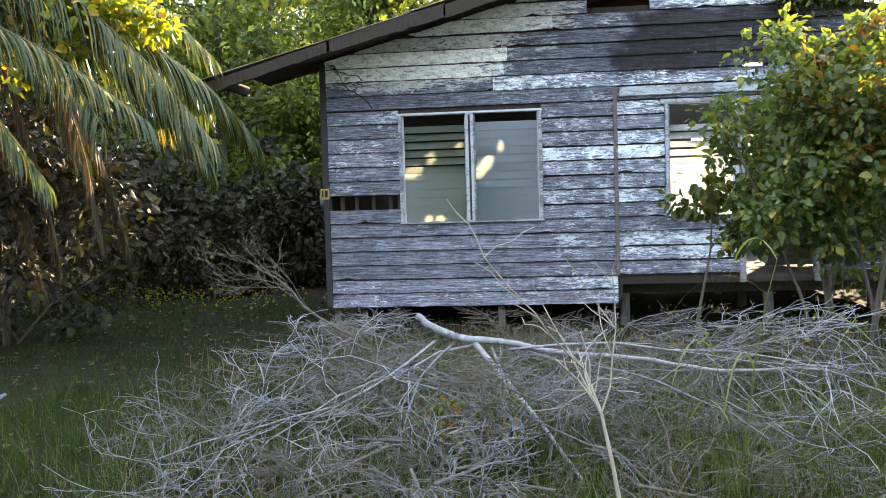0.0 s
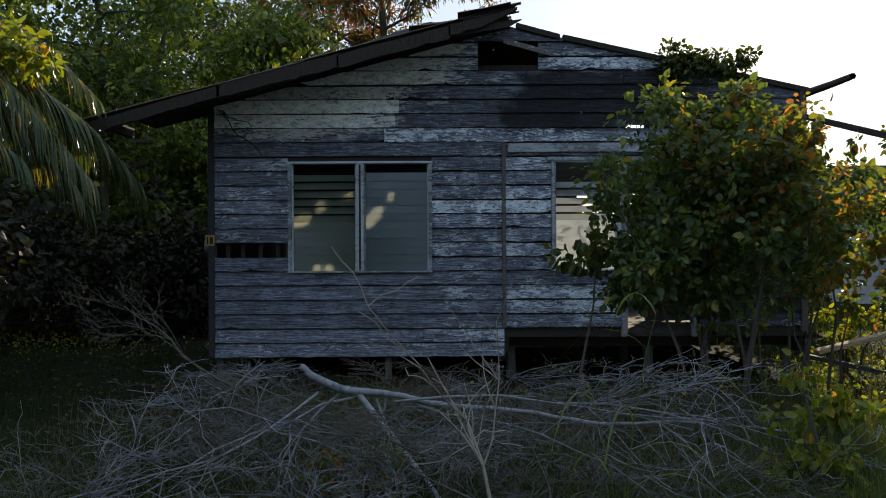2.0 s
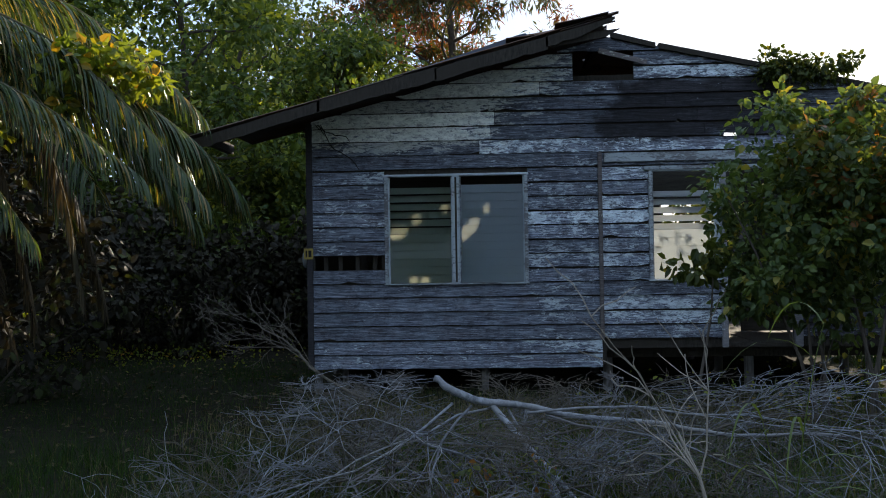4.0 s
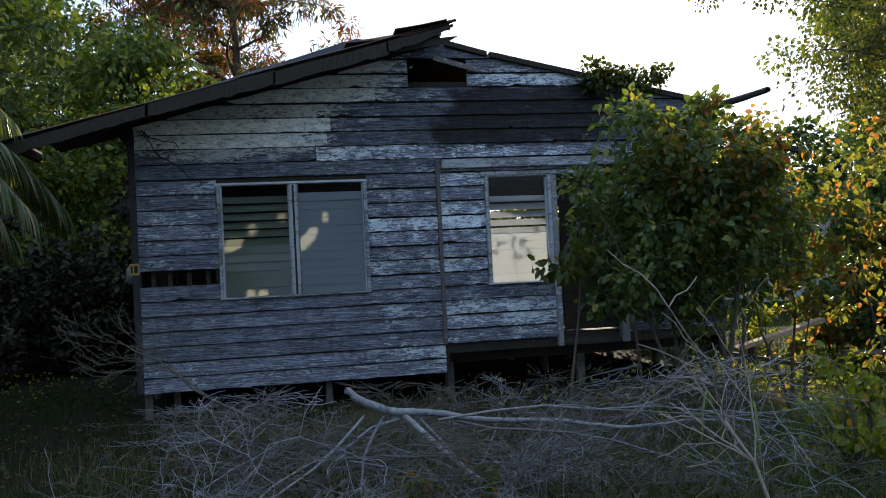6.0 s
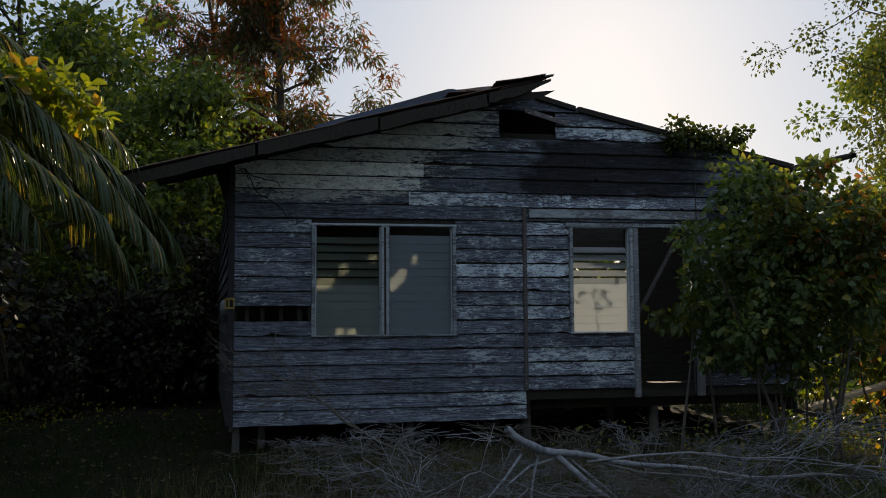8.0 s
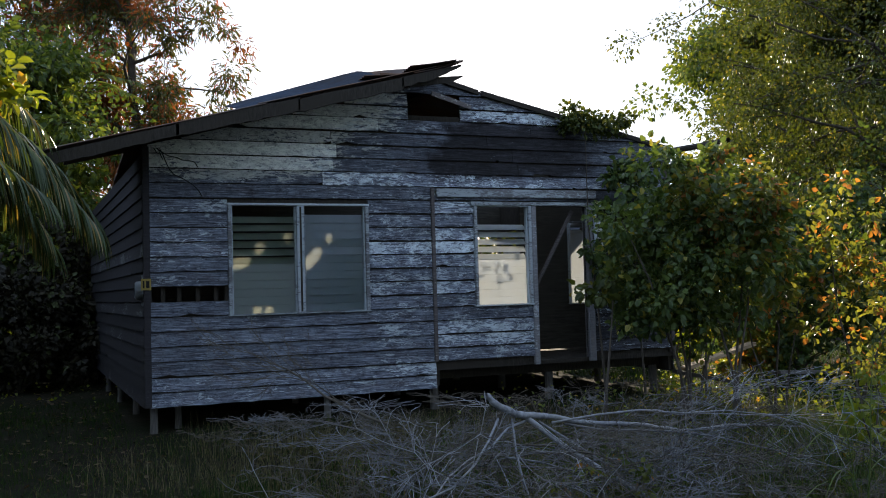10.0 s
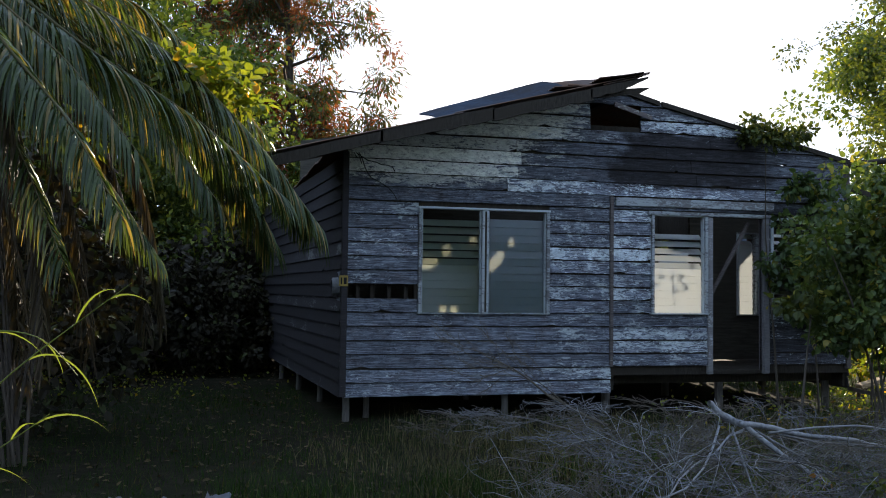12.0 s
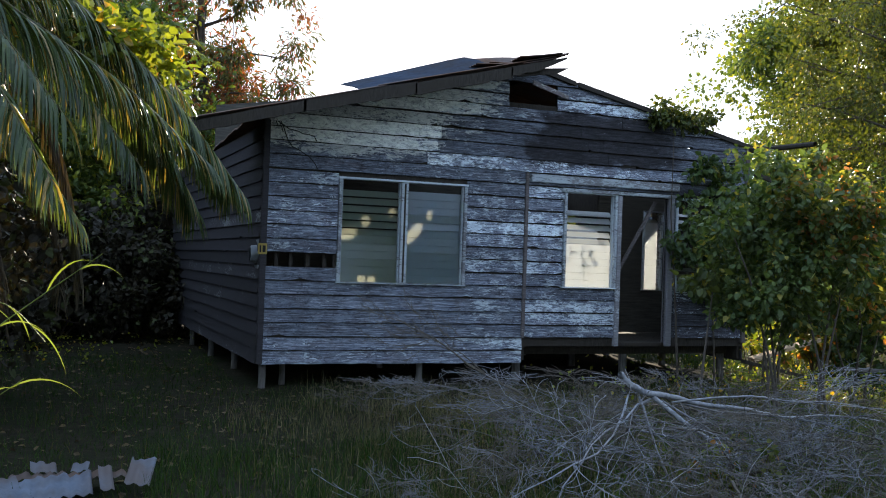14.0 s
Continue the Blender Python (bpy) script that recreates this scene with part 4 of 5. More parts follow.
def frond(name, pts, leaf_len, label, seed, material=M_PALM, density=70, width=0.021, hang=1.0, owner=None):
    """A palm frond: an arching midrib and two rows of long leaflets that hang from it."""
    random.seed(seed)
    np.random.seed(seed)
    pts = np.asarray(pts, dtype=float)
    t = np.linspace(0, 1, len(pts))
    tt = np.linspace(0, 1, 26)
    line = np.stack([np.interp(tt, t, pts[:, k]) for k in range(3)], 1)
    for _ in range(3):
        line[1:-1] = (line[:-2] + 2 * line[1:-1] + line[2:]) / 4
    g = Geo()
    g.tube(line, np.linspace(0.022, 0.004, 26), 5)
    ob = part(name, g, M_HUSK if material == M_HUSK else M_STRAW, owner or palm, label, True)
    v, f, n = [], [], 0
    length = np.linalg.norm(np.diff(line, axis=0), axis=1).sum()
    for k in range(int(density * length)):
        s = random.uniform(0.04, 1.0)
        i = min(24, int(s * 25))
        w = s * 25 - i
        p = line[i] * (1 - w) + line[i + 1] * w
        d = line[i + 1] - line[i]
        d /= np.linalg.norm(d)
        side = np.cross(d, (0, 0, 1.0))
        side /= np.linalg.norm(side) + 1e-6
        sgn = 1 if k % 2 else -1
        ln = leaf_len * (1 - 0.55 * abs(s - 0.4) * 1.6) * random.uniform(0.75, 1.1)
        go = d * random.uniform(0.45, 0.8) + side * sgn * random.uniform(0.25, 0.75) + np.array((0, 0, 0.10))
        go /= np.linalg.norm(go)
        wd = np.cross(go, np.random.normal(size=3) * 0.5 + np.array((0, 0, 1.0)))
        wd /= np.linalg.norm(wd) + 1e-6
        q = p.copy()
        segs = 5
        ring = []
        for j in range(segs + 1):
            ww = width * (0.5, 1.0, 0.95, 0.75, 0.45, 0.06)[j] * 0.5
            ring += [q - wd * ww, q + wd * ww]
            go = go + np.array((0, 0, -0.42 * hang))
            go /= np.linalg.norm(go)
            q = q + go * ln / segs
        v += ring
        f += [(n + 2 * j, n + 2 * j + 1, n + 2 * j + 3, n + 2 * j + 2) for j in range(segs)]
        n += 2 * (segs + 1)
    tagged(part("leaflet_fringe", fast_mesh("leaflet_fringe", np.array(v), np.array(f)), material, ob), kind="stuff")
    return ob


def blades(name, spots, height, width, material, label, category, bend=0.5, kind="stuff", segs=3):
    """Grass blades that stand at given places (x, y, scale)."""
    spots = np.asarray(spots)
    n = len(spots)
    z = np.array([ground_z(x, y) for x, y in spots[:, :2]]) - 0.02
    a = np.random.uniform(0, 2 * np.pi, n)
    h = height * spots[:, 2] * np.random.uniform(0.5, 1.15, n)
    lean = np.random.uniform(0.05, bend, n) * h
    w = width * np.random.uniform(0.6, 1.2, n)
    dx, dy = np.cos(a), np.sin(a)
    b = a + np.pi / 2 + np.random.normal(0, 0.5, n)
    v = np.zeros((n, 2 * (segs + 1), 3))
    for j in range(segs + 1):
        s = j / segs
        ww = w * (1 - 0.92 * s) * 0.5
        cx, cy, cz = spots[:, 0] + dx * lean * s * s, spots[:, 1] + dy * lean * s * s, z + h * (s - 0.25 * s * s * lean / (h + 1e-6))
        for k, sg in enumerate((-1, 1)):
            v[:, 2 * j + k] = np.stack([cx + sg * np.cos(b) * ww, cy + sg * np.sin(b) * ww, cz], 1)
    base = np.array([(2 * j, 2 * j + 1, 2 * j + 3, 2 * j + 2) for j in range(segs)])
    f = (base[None] + (np.arange(n) * 2 * (segs + 1))[:, None, None]).reshape(-1, 4)
    ob = part(name, fast_mesh(name, v.reshape(-1, 3), f), material)
    return tagged(ob, label, category, kind=kind)


def dead_branch(at, yaw, rise, length, r, label, seed, order=3, name="dead_branch", material=None, spread=0.75, children=6, group="fallen dead branches", low=0.12, cap=9.0, bare=0.2):
    """A dead branch: a limb, its side branches, and the fine bare twigs joined."""
    rng = random.Random(seed)
    ob = thing(name, at, label, "branch", group)
    fine = Geo()
    material = material or M_DEAD

    def grow(start, way, ln, rad, level):
        steps = 7 if level == 0 else (5 if level == 1 else 4)
        line = wander(start, way, ln, steps, 0.11 + 0.05 * level, 0.015, rng)
        line[:, 2] = np.maximum(line[:, 2], low)
        line[:, 2] = np.where(line[:, 2] > cap, cap + (line[:, 2] - cap) * 0.3, line[:, 2])
        radii = np.linspace(rad, max(rad * 0.35, 0.0018), steps + 1)
        if level < 2:
            g = Geo()
            g.tube(line, radii, 7 if level == 0 else 5)
            part("limb" if level == 0 else "side_branch", g, material, ob, "", True)
        else:
            fine.tube(line, radii, 3)
        if level >= order:
            return
        d0 = line[-1] - line[0]
        d0 /= np.linalg.norm(d0) + 1e-6
        for k in range(rng.randint(children - 2, children)):
            s = rng.uniform(bare if level == 0 else 0.2, 1.0)
            i = min(steps, max(1, round(s * steps)))
            side = np.array([rng.gauss(0, 1), rng.gauss(0, 1), rng.gauss(0.15, 0.55)])
            side /= np.linalg.norm(side)
            grow(line[i], d0 * 0.75 + side * spread, ln * rng.uniform(0.35, 0.65), max(rad * (1 - 0.5 * s) * 0.5, 0.0022), level + 1)

    way = (math.cos(radians(yaw)) * math.cos(radians(rise)), math.sin(radians(yaw)) * math.cos(radians(rise)), math.sin(radians(rise)))
    grow(at, way, length, r, 0)
    tagged(part("twig_spray", fine, material, ob), kind="stuff")
    return ob


# left: palm crown and its fronds
random.seed(2)
np.random.seed(2)
PALM = (-4.6, -2.6)
palm_g = Geo()
palm_line = wander((PALM[0], PALM[1], 0.0), (0.1, 0, 1), 4.6, 10, 0.03)
palm = thing("coconut_palm", (PALM[0], PALM[1], ground_z(*PALM)), "slender coconut palm overgrown with vines", "palm")
palm_g.tube(palm_line, np.linspace(0.17, 0.12, 11), 10)
part("trunk", palm_g, M_BARK, palm, "", True)
CROWN = palm_line[-1]


def crown_frond(mid, tip, ln, seed, dens=60, **more):
    frond("frond", [CROWN, (CROWN + np.array(mid)) / 2 + np.array((0, 0, 0.25)), mid, (np.array(mid) * 0.45 + np.array(tip) * 0.55) + np.array((0, 0, 0.12)), tip], ln,
          "drooping coconut palm frond with hanging leaflets", seed, density=int(dens * 1.6), **more)


crown_frond((-2.0, -2.3, 3.95), (-0.55, -2.2, 2.35), 0.85, 21)
crown_frond((-2.6, -3.4, 3.65), (-0.95, -2.9, 2.55), 0.8, 22)
crown_frond((-2.9, -4.6, 3.3), (-2.1, -5.3, 2.15), 0.6, 23)
crown_frond((-2.3, -1.4, 4.6), (-1.0, -0.9, 3.4), 0.8, 24)
crown_frond((-3.6, -4.6, 4.0), (-3.2, -6.2, 2.6), 0.7, 25)
crown_frond((-2.7, -0.6, 4.7), (-1.7, 0.6, 3.0), 0.9, 26)
crown_frond((-3.1, -3.0, 3.4), (-2.0, -2.8, 2.0), 0.8, 27, material=M_PALM)
crown_frond((-5.6, -3.8, 5.0), (-6.4, -4.6, 3.2), 0.8, 28)
crown_frond((-4.0, -1.0, 5.6), (-3.4, 0.8, 4.6), 0.9, 29)

crown_frond((-1.40, -1.6, 3.45), (-0.55, -1.0, 2.5), 0.9, 45, 100)
crown_frond((-1.75, -1.9, 3.35), (-0.95, -1.4, 2.25), 0.9, 46, 90)
crown_frond((-2.9, -2.0, 4.1), (-1.5, -2.6, 2.5), 0.9, 41, 70)
crown_frond((-3.2, -3.8, 3.9), (-2.1, -4.3, 2.7), 0.8, 42, 70)
crown_frond((-3.6, -2.4, 3.7), (-2.7, -3.2, 1.9), 0.8, 43, 70)
crown_frond((-3.4, -1.2, 4.0), (-2.4, -1.2, 2.3), 0.9, 44, 70)
# dead fronds that hang down round the trunk
for k, (mid, tip) in enumerate((((-4.0, -3.0, 3.6), (-3.7, -2.9, 1.0)), ((-3.6, -2.3, 3.7), (-3.2, -2.0, 0.9)), ((-3.2, -1.7, 3.7), (-2.7, -1.4, 1.1)), ((-4.4, -3.6, 3.6), (-4.2, -3.8, 1.0)),
                                ((-2.8, -1.2, 3.6), (-2.2, -0.8, 1.3)), ((-3.7, -1.4, 3.8), (-3.3, -0.8, 0.8)), ((-2.5, -1.9, 3.5), (-2.0, -1.8, 1.5)), ((-3.3, -2.7, 3.5), (-2.9, -2.8, 1.2)))):
    frond("dead_frond", [CROWN, (CROWN + np.array(mid)) / 2 + np.array((0, 0, 0.2)), mid, (np.array(mid) + np.array(tip)) / 2 + np.array((0.1, 0, 0)), tip], 0.75,
          "dry brown dead palm frond hanging down", 600 + k, M_HUSK, 75, 0.022)
bush("vine", (-3.3, -2.0), 3.6, (1.4, 0.9, 0.7), 34, 1100, 0.12, M_VINE, "yellow-green climbing vine over the palm fronds", 31, category="vine")
bush("vine", (-1.65, -1.8), 3.78, (0.62, 0.3, 0.30), 26, 520, 0.13, M_VINE, "yellow-green climbing vine over the palm crown", 35, category="vine", stems=0, clump_r=0.2)
bush("bush", (-4.0, -0.5), 1.9, (1.7, 1.3, 1.7), 60, 5200, 0.12, M_THICKET, "dry brown bush under the palm, coloured dark for its shade", 32)
bush("bush", (-5.2, 2.5), 2.6, (2.2, 1.8, 2.3), 70, 7000, 0.14, M_THICKET, "dry brown bush at the edge of the woods, coloured dark for shade", 33)

# woods behind on one side
for k, (x, y, h, s) in enumerate(((-4.2, 8.5, 8.5, 2.6), (-7.5, 6.0, 9.0, 2.8), (-1.5, 11.0, 8.0, 2.4), (-9.5, 10.5, 10.0, 3.0), (-5.5, 13.0, 10.5, 3.0),
                                  (-13, 8.0, 10.0, 3.2), (-11, 15, 11.0, 3.2), (-3.0, 16.5, 9.0, 2.6), (-16, 13, 11, 3.2), (-8.0, 19.0, 11, 3.0))):
    tree("tree", (x, y), h, 0.16, 0.12, s, 22, M_WOODS, 11000, 0.17, "dense dark green tree of the woods", seed=50 + k, clump=0.85)
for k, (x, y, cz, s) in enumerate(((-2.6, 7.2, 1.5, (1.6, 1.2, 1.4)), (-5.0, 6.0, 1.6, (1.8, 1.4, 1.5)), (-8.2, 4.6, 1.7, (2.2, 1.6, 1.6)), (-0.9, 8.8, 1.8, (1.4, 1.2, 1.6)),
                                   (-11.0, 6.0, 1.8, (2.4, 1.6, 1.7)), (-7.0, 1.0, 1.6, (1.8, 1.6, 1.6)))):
    bush("bush", (x, y), cz, s, 45, 4200, 0.15, M_THICKET, "dry brown undergrowth bush at the edge of the woods, coloured dark for shade", 70 + k)

# bright palm standing behind the house
areca = thing("palm", (-1.3, 12.0, ground_z(-1.3, 12.0)), "slim bright green palm behind the house", "palm")
g = Geo()
areca_line = wander((-1.3, 12.0, 0.0), (0.02, 0, 1), 5.2, 8, 0.02)
g.tube(areca_line, np.linspace(0.09, 0.06, 9), 8)
part("trunk", g, M_BARK, areca, "", True)
for k in range(9):
    a = k * 2.4
    c = areca_line[-1]
    out = np.array((math.cos(a), math.sin(a), 0.0))
    r = 0.5 + 0.5 * (k % 3)
    frond("frond", [c, c + out * 0.25 * r + np.array((0, 0, 0.9)), c + out * 0.75 * r + np.array((0, 0, 1.7)), c + out * 1.4 * r + np.array((0, 0, 2.0 - 0.4 * r))], 0.55,
          "upright bright palm frond", 500 + k, M_REED, 55, 0.04, 0.5, areca)

# tall trees behind the house
tree("tree", (2.2, 19.0), 17.0, 0.24, 0.22, 3.4, 34, M_RED, 30000, 0.26, "tall tree with reddish young leaves behind the house", seed=81, template=LANCE, clump=0.75, second=M_BLOOM, droop=0.9)
tree("tree", (-1.0, 21.0), 17.0, 0.22, 0.2, 3.4, 30, M_RED, 24000, 0.26, "tall tree with reddish young leaves behind the house", seed=82, template=LANCE, clump=0.7, second=M_BLOOM, droop=0.9)
tree("tree", (-4.5, 24.0), 13.0, 0.2, 0.3, 3.0, 20, M_TREE, 9000, 0.2, "tall thin tree behind the house", seed=83, clump=0.6)
tree("tree", (-8.0, 26.0), 12.5, 0.2, 0.3, 3.0, 20, M_TREE, 9000, 0.2, "tall thin tree behind the house", seed=84, clump=0.6)

# right: the big tree, bushes and the vine on the wall
tree("tree", (20.5, 8.6), 14.0, 0.24, 0.22, 4.9, 50, M_TREE, 150000, 0.12, "large leafy green tree beside the house", seed=91, clump=0.88, droop=0.7, twigs=5)
# Tree added behind the leafy one so the sun doesn't shine through its crown.
tree("tree", (27.0, 17.5), 16.0, 0.26, 0.08, 5.2, 40, M_WOODS, 42000, 0.24, "large dense tree added behind the leafy tree to block the sun", seed=96, clump=1.1, droop=0.6, twigs=4)
tree("tree", (13.8, 1.6), 9.5, 0.15, 0.33, 4.4, 38, M_TREE, 60000, 0.085, "leafy green tree with drooping branches over the house corner", seed=95, clump=0.66, droop=0.9, twigs=5)
bush("bush", (3.86, -3.3), 1.72, (0.30, 0.2, 0.25), 8, 130, 0.10, M_TREE, "light green sprig beside the doorway", 112, stems=1, clump_r=0.12)
bush("bush", (6.45, -1.4), 2.10, (0.80, 0.60, 0.90), 76, 6800, 0.085, M_BUSH, "dark round-leaved bush grown against the house", 101, stems=3)
bush("bush", (9.2, 0.9), 0.8, (0.7, 0.6, 0.6), 26, 1300, 0.11, M_BUSHY, "leafy bush beside the house corner", 102, stems=3)
bush("bush", (4.92, -3.35), 2.02, (0.86, 0.75, 0.98), 130, 9500, 0.080, M_YARD, "dark broad-leaved bush in the yard", 103, stems=4)
bush("bush", (5.15, -3.75), 2.35, (0.60, 0.45, 0.60), 60, 2300, 0.080, M_BUSHY, "bush with leaves turning yellow and red in the yard", 113, stems=3)
bush("bush", (7.9, 0.7), 0.85, (0.36, 0.3, 0.36), 18, 420, 0.085, M_VINE, "light green weedy bush in the yard", 106)
bush("weed", (4.98, -5.6), 0.62, (0.32, 0.3, 0.42), 16, 420, 0.07, M_VINE, "low light green weed among dry grass", 107, category="weed")
bush("weed", (2.2, -6.0), 0.3, (0.4, 0.3, 0.25), 14, 300, 0.05, M_BUSHY, "low green weed among the dead twigs", 108, category="weed")
bush("bush", (5.95, -3.4), 2.1, (0.50, 0.40, 0.88), 44, 1000, 0.078, M_BUSHY, "thin bush with yellow and brown leaves in the yard", 114, stems=3)
bush("bush", (6.75, -3.7), 1.75, (0.60, 0.45, 1.15), 52, 1400, 0.078, M_BUSHY, "thin weedy bush with yellow and brown leaves in the yard", 104, stems=3)
bush("vine", (5.85, -0.10), 3.97, (0.62, 0.12, 0.13), 38, 1500, 0.07, M_TREE, "leafy vine grown over the wall top", 105, category="vine", stems=1, clump_r=0.13)
bush("vine", (6.45, -0.2), 2.2, (0.75, 0.14, 1.1), 40, 2600, 0.10, M_BUSH, "dark vine covering the wall", 109, category="vine", stems=1, clump_r=0.16)

for k, (x, y, cz, s) in enumerate(((9.6, 0.4, 1.5, (1.3, 1.1, 1.3)), (11.2, -0.4, 1.8, (1.5, 1.2, 1.6)), (10.8, 2.6, 2.2, (1.6, 1.3, 1.7)), (13.2, 1.0, 2.2, (1.8, 1.5, 1.9)))):
    bush("bush", (x, y), cz, s, 50, 4200, 0.13, M_BUSH, "dark leafy undergrowth under the big tree", 110 + k)
for k, (x, y, cz, s) in enumerate(((-2.2, 9.6, 2.4, (1.9, 1.3, 2.2)), (0.6, 10.2, 2.2, (1.8, 1.2, 2.0)), (-0.6, 12.4, 3.2, (2.0, 1.4, 2.8)), (-3.8, 11.2, 3.4, (2.2, 1.5, 3.0)), (-6.4, 9.0, 2.8, (2.2, 1.6, 2.5)))):
    bush("bush", (x, y), cz, s, 60, 7500, 0.17, M_WOODS, "dense tall undergrowth behind the house", 120 + k)

bush("bush", (-0.75, 7.2), 1.0, (0.9, 0.7, 1.0), 40, 4200, 0.12, M_THICKET, "dense dry brown low bush behind the house corner, coloured dark for shade", 136)
bush("bush", (-1.7, 6.3), 1.2, (1.3, 1.0, 1.2), 45, 5200, 0.13, M_THICKET, "dense dry brown low bush behind the house corner, coloured dark for shade", 130)
bush("bush", (-3.4, 5.2), 0.9, (1.2, 0.8, 0.9), 35, 3200, 0.12, M_THICKET, "low dry brown bush at the edge of the woods, coloured dark for shade", 131)
# Unseen leaves added in the sun's path for the leaf shadow on window_2.
bush("vine", (6.62, 5.42), 3.90, (0.6, 0.10, 0.14), 10, 110, 0.05, M_BUSH, "unseen vine added on the back wall to cast a leaf shadow on window_2", 132, category="vine", stems=1)
bush("bush", (7.2, 8.6), 2.1, (1.9, 1.0, 1.8), 75, 8500, 0.13, M_TREE, "sunlit leafy bush behind the house", 133)
bush("bush", (9.4, 6.4), 1.4, (1.2, 1.0, 1.3), 36, 2800, 0.13, M_TREE, "sunlit leafy bush behind the house", 134)
# far woods that close the view
random.seed(15)
np.random.seed(15)
far = np.stack([np.random.uniform(-60, 60, 26000), np.random.normal(44, 3, 26000), np.random.uniform(0, 1, 26000) ** 1.3 * 5.5], 1)
far[:, 2] *= 0.75 + 0.35 * np.sin(far[:, 0] * 0.6) * np.sin(far[:, 0] * 0.23 + 1)
tagged(leaf_part("far_woods", far, np.random.normal(size=far.shape), 0.7 * np.random.uniform(0.5, 1.2, len(far)), DIAMOND, M_WOODS), "distant line of green woods", "woods", kind="stuff")
# unseen trees added behind the camera, for the reflections in the louvre glass
for k in range(9):
    tree("tree", (-22 + 5.5 * k, -27 - 3 * (k % 2)), 9.0 + (k * 37 % 5), 0.2, 0.1, 3.2, 20, M_WOODS, 3600, 0.5, "unseen leafy tree added behind the camera", seed=140 + k, clump=1.1)

# brush heap
random.seed(9)
log_pts = [(1.84, -5.2, 0.99), (1.96, -5.17, 0.90), (2.12, -5.14, 0.83), (2.40, -5.02, 0.79), (2.72, -5.0, 0.71), (3.2, -4.84, 0.65), (3.8, -4.74, 0.53), (4.5, -4.5, 0.50), (5.3, -4.4, 0.40)]
log_ob = thing("fallen_trunk", (1.86, -5.2, 0.2), "bleached fallen trunk with a broken end on the brush heap", "log")
log_t = np.linspace(0, len(log_pts) - 1, 60)
log_line = np.stack([np.interp(log_t, np.arange(len(log_pts)), [p[k] for p in log_pts]) for k in range(3)], 1)
for _ in range(4):
    log_line[1:-1] = (log_line[:-2] + 2 * log_line[1:-1] + log_line[2:]) / 4
log_line += np.array([[0.012 * noise.noise((0.35 * k, 2.0 * c, 5.0)) for c in range(3)] for k in range(60)])
log_r = np.interp(log_t, np.arange(len(log_pts)), [0.020, 0.025, 0.025, 0.021, 0.018, 0.015, 0.013, 0.010, 0.006])
log_r *= np.array([1 + 0.30 * noise.noise((0.7 * k, 1.0, 0.0)) for k in range(60)])
g = Geo()
g.tube(log_line, log_r, 9)
part("trunk", g, M_BONE, log_ob, "", True)
g = Geo()
g.tube([(2.2, -5.1, 0.8), (2.4, -5.3, 0.6), (2.65, -5.7, 0.38), (2.85, -6.1, 0.2)], [0.020, 0.018, 0.014, 0.009], 7)
part("limb", g, M_BONE, log_ob, "", True)


def heap(x, y):
    """How high the brush is heaped at a place."""
    side = min(1.0, max(0.0, (x - 0.5) / 1.4)) * min(1.0, max(0.12, (4.6 - x) / 1.7))
    deep = min(1.0, max(0.0, (y + 7.6) / 1.5)) * min(1.0, max(0.0, (-2.8 - y) / 1.3))
    return 0.04 + 0.50 * side * deep


for k in range(124):
    x, y = 1.40 + 3.5 * random.random() ** 1.4, random.uniform(-7.0, -3.7)
    if k % 12 == 0:
        y = random.uniform(-3.2, -1.6)
        x = random.uniform(1.0, 3.4)
    dead_branch((x, y, ground_z(x, y) + heap(x, y) * random.uniform(0.15, 1.0)), random.uniform(0, 360), random.uniform(-10, 8), random.uniform(0.6, 1.35), random.uniform(0.004, 0.010),
                "grey bare dead branch lying on the brush heap", 200 + k, order=3, children=6, material=(M_TWIG, M_DEAD, M_TWIG)[k % 3], cap=ground_z(x, y) + heap(x, y) + 0.10)
for k, (yaw, rise, ln) in enumerate(((232, -14, 1.9), (252, -18, 1.6), (214, -10, 1.7), (278, -20, 1.3), (345, -3, 2.4), (318, -10, 1.9))):
    dead_branch((1.95 + 0.12 * k, -5.15 + 0.03 * k, 0.82 - 0.02 * k), yaw, rise, ln, 0.009, "silver-grey forked branch fanning out from the fallen trunk", 340 + k, children=6, material=M_DEAD if k % 2 else M_BONE, cap=0.95)
dead_branch((3.10, -8.22, 0.12), 170, 79, 1.12, 0.012, "upright pale dead shrub with bare forked twigs", 300, name="dead_shrub", spread=0.85, group="standing dead shrubs", material=M_STALK, children=6, order=2, bare=0.55)
dead_branch((1.34, -4.6, 0.76), 178, 33, 1.2, 0.011, "bare thin treetop sticking out of the brush heap", 301, name="dead_branch", children=6, order=3, spread=0.42, material=M_TWIG)
dead_branch((0.6, -5.3, 0.30), 170, 4, 0.55, 0.005, "low grey dead shrub in the grass", 302, name="dead_shrub", group="standing dead shrubs", children=6)
dead_branch((0.4, -5.9, 0.18), 150, 8, 0.5, 0.005, "low grey dead shrub in the grass", 303, name="dead_shrub", group="standing dead shrubs", children=6)

# grass
random.seed(4)
np.random.seed(4)


def scatter(n, x0, x1, y0, y1, keep=lambda x, y: True):
    out = []
    while len(out) < n:
        x, y = random.uniform(x0, x1), random.uniform(y0, y1)
        if -0.2 < x < HX + 0.2 and 0.0 < y < HD:
            continue
        if noise.noise((x * 0.8, y * 0.8, 1.0)) * 0.5 + 0.6 > random.random() and keep(x, y):
            out.append((x, y, 0.6 + 0.8 * abs(noise.noise((x * 1.1, y * 1.1, 9.0)))))
    return out


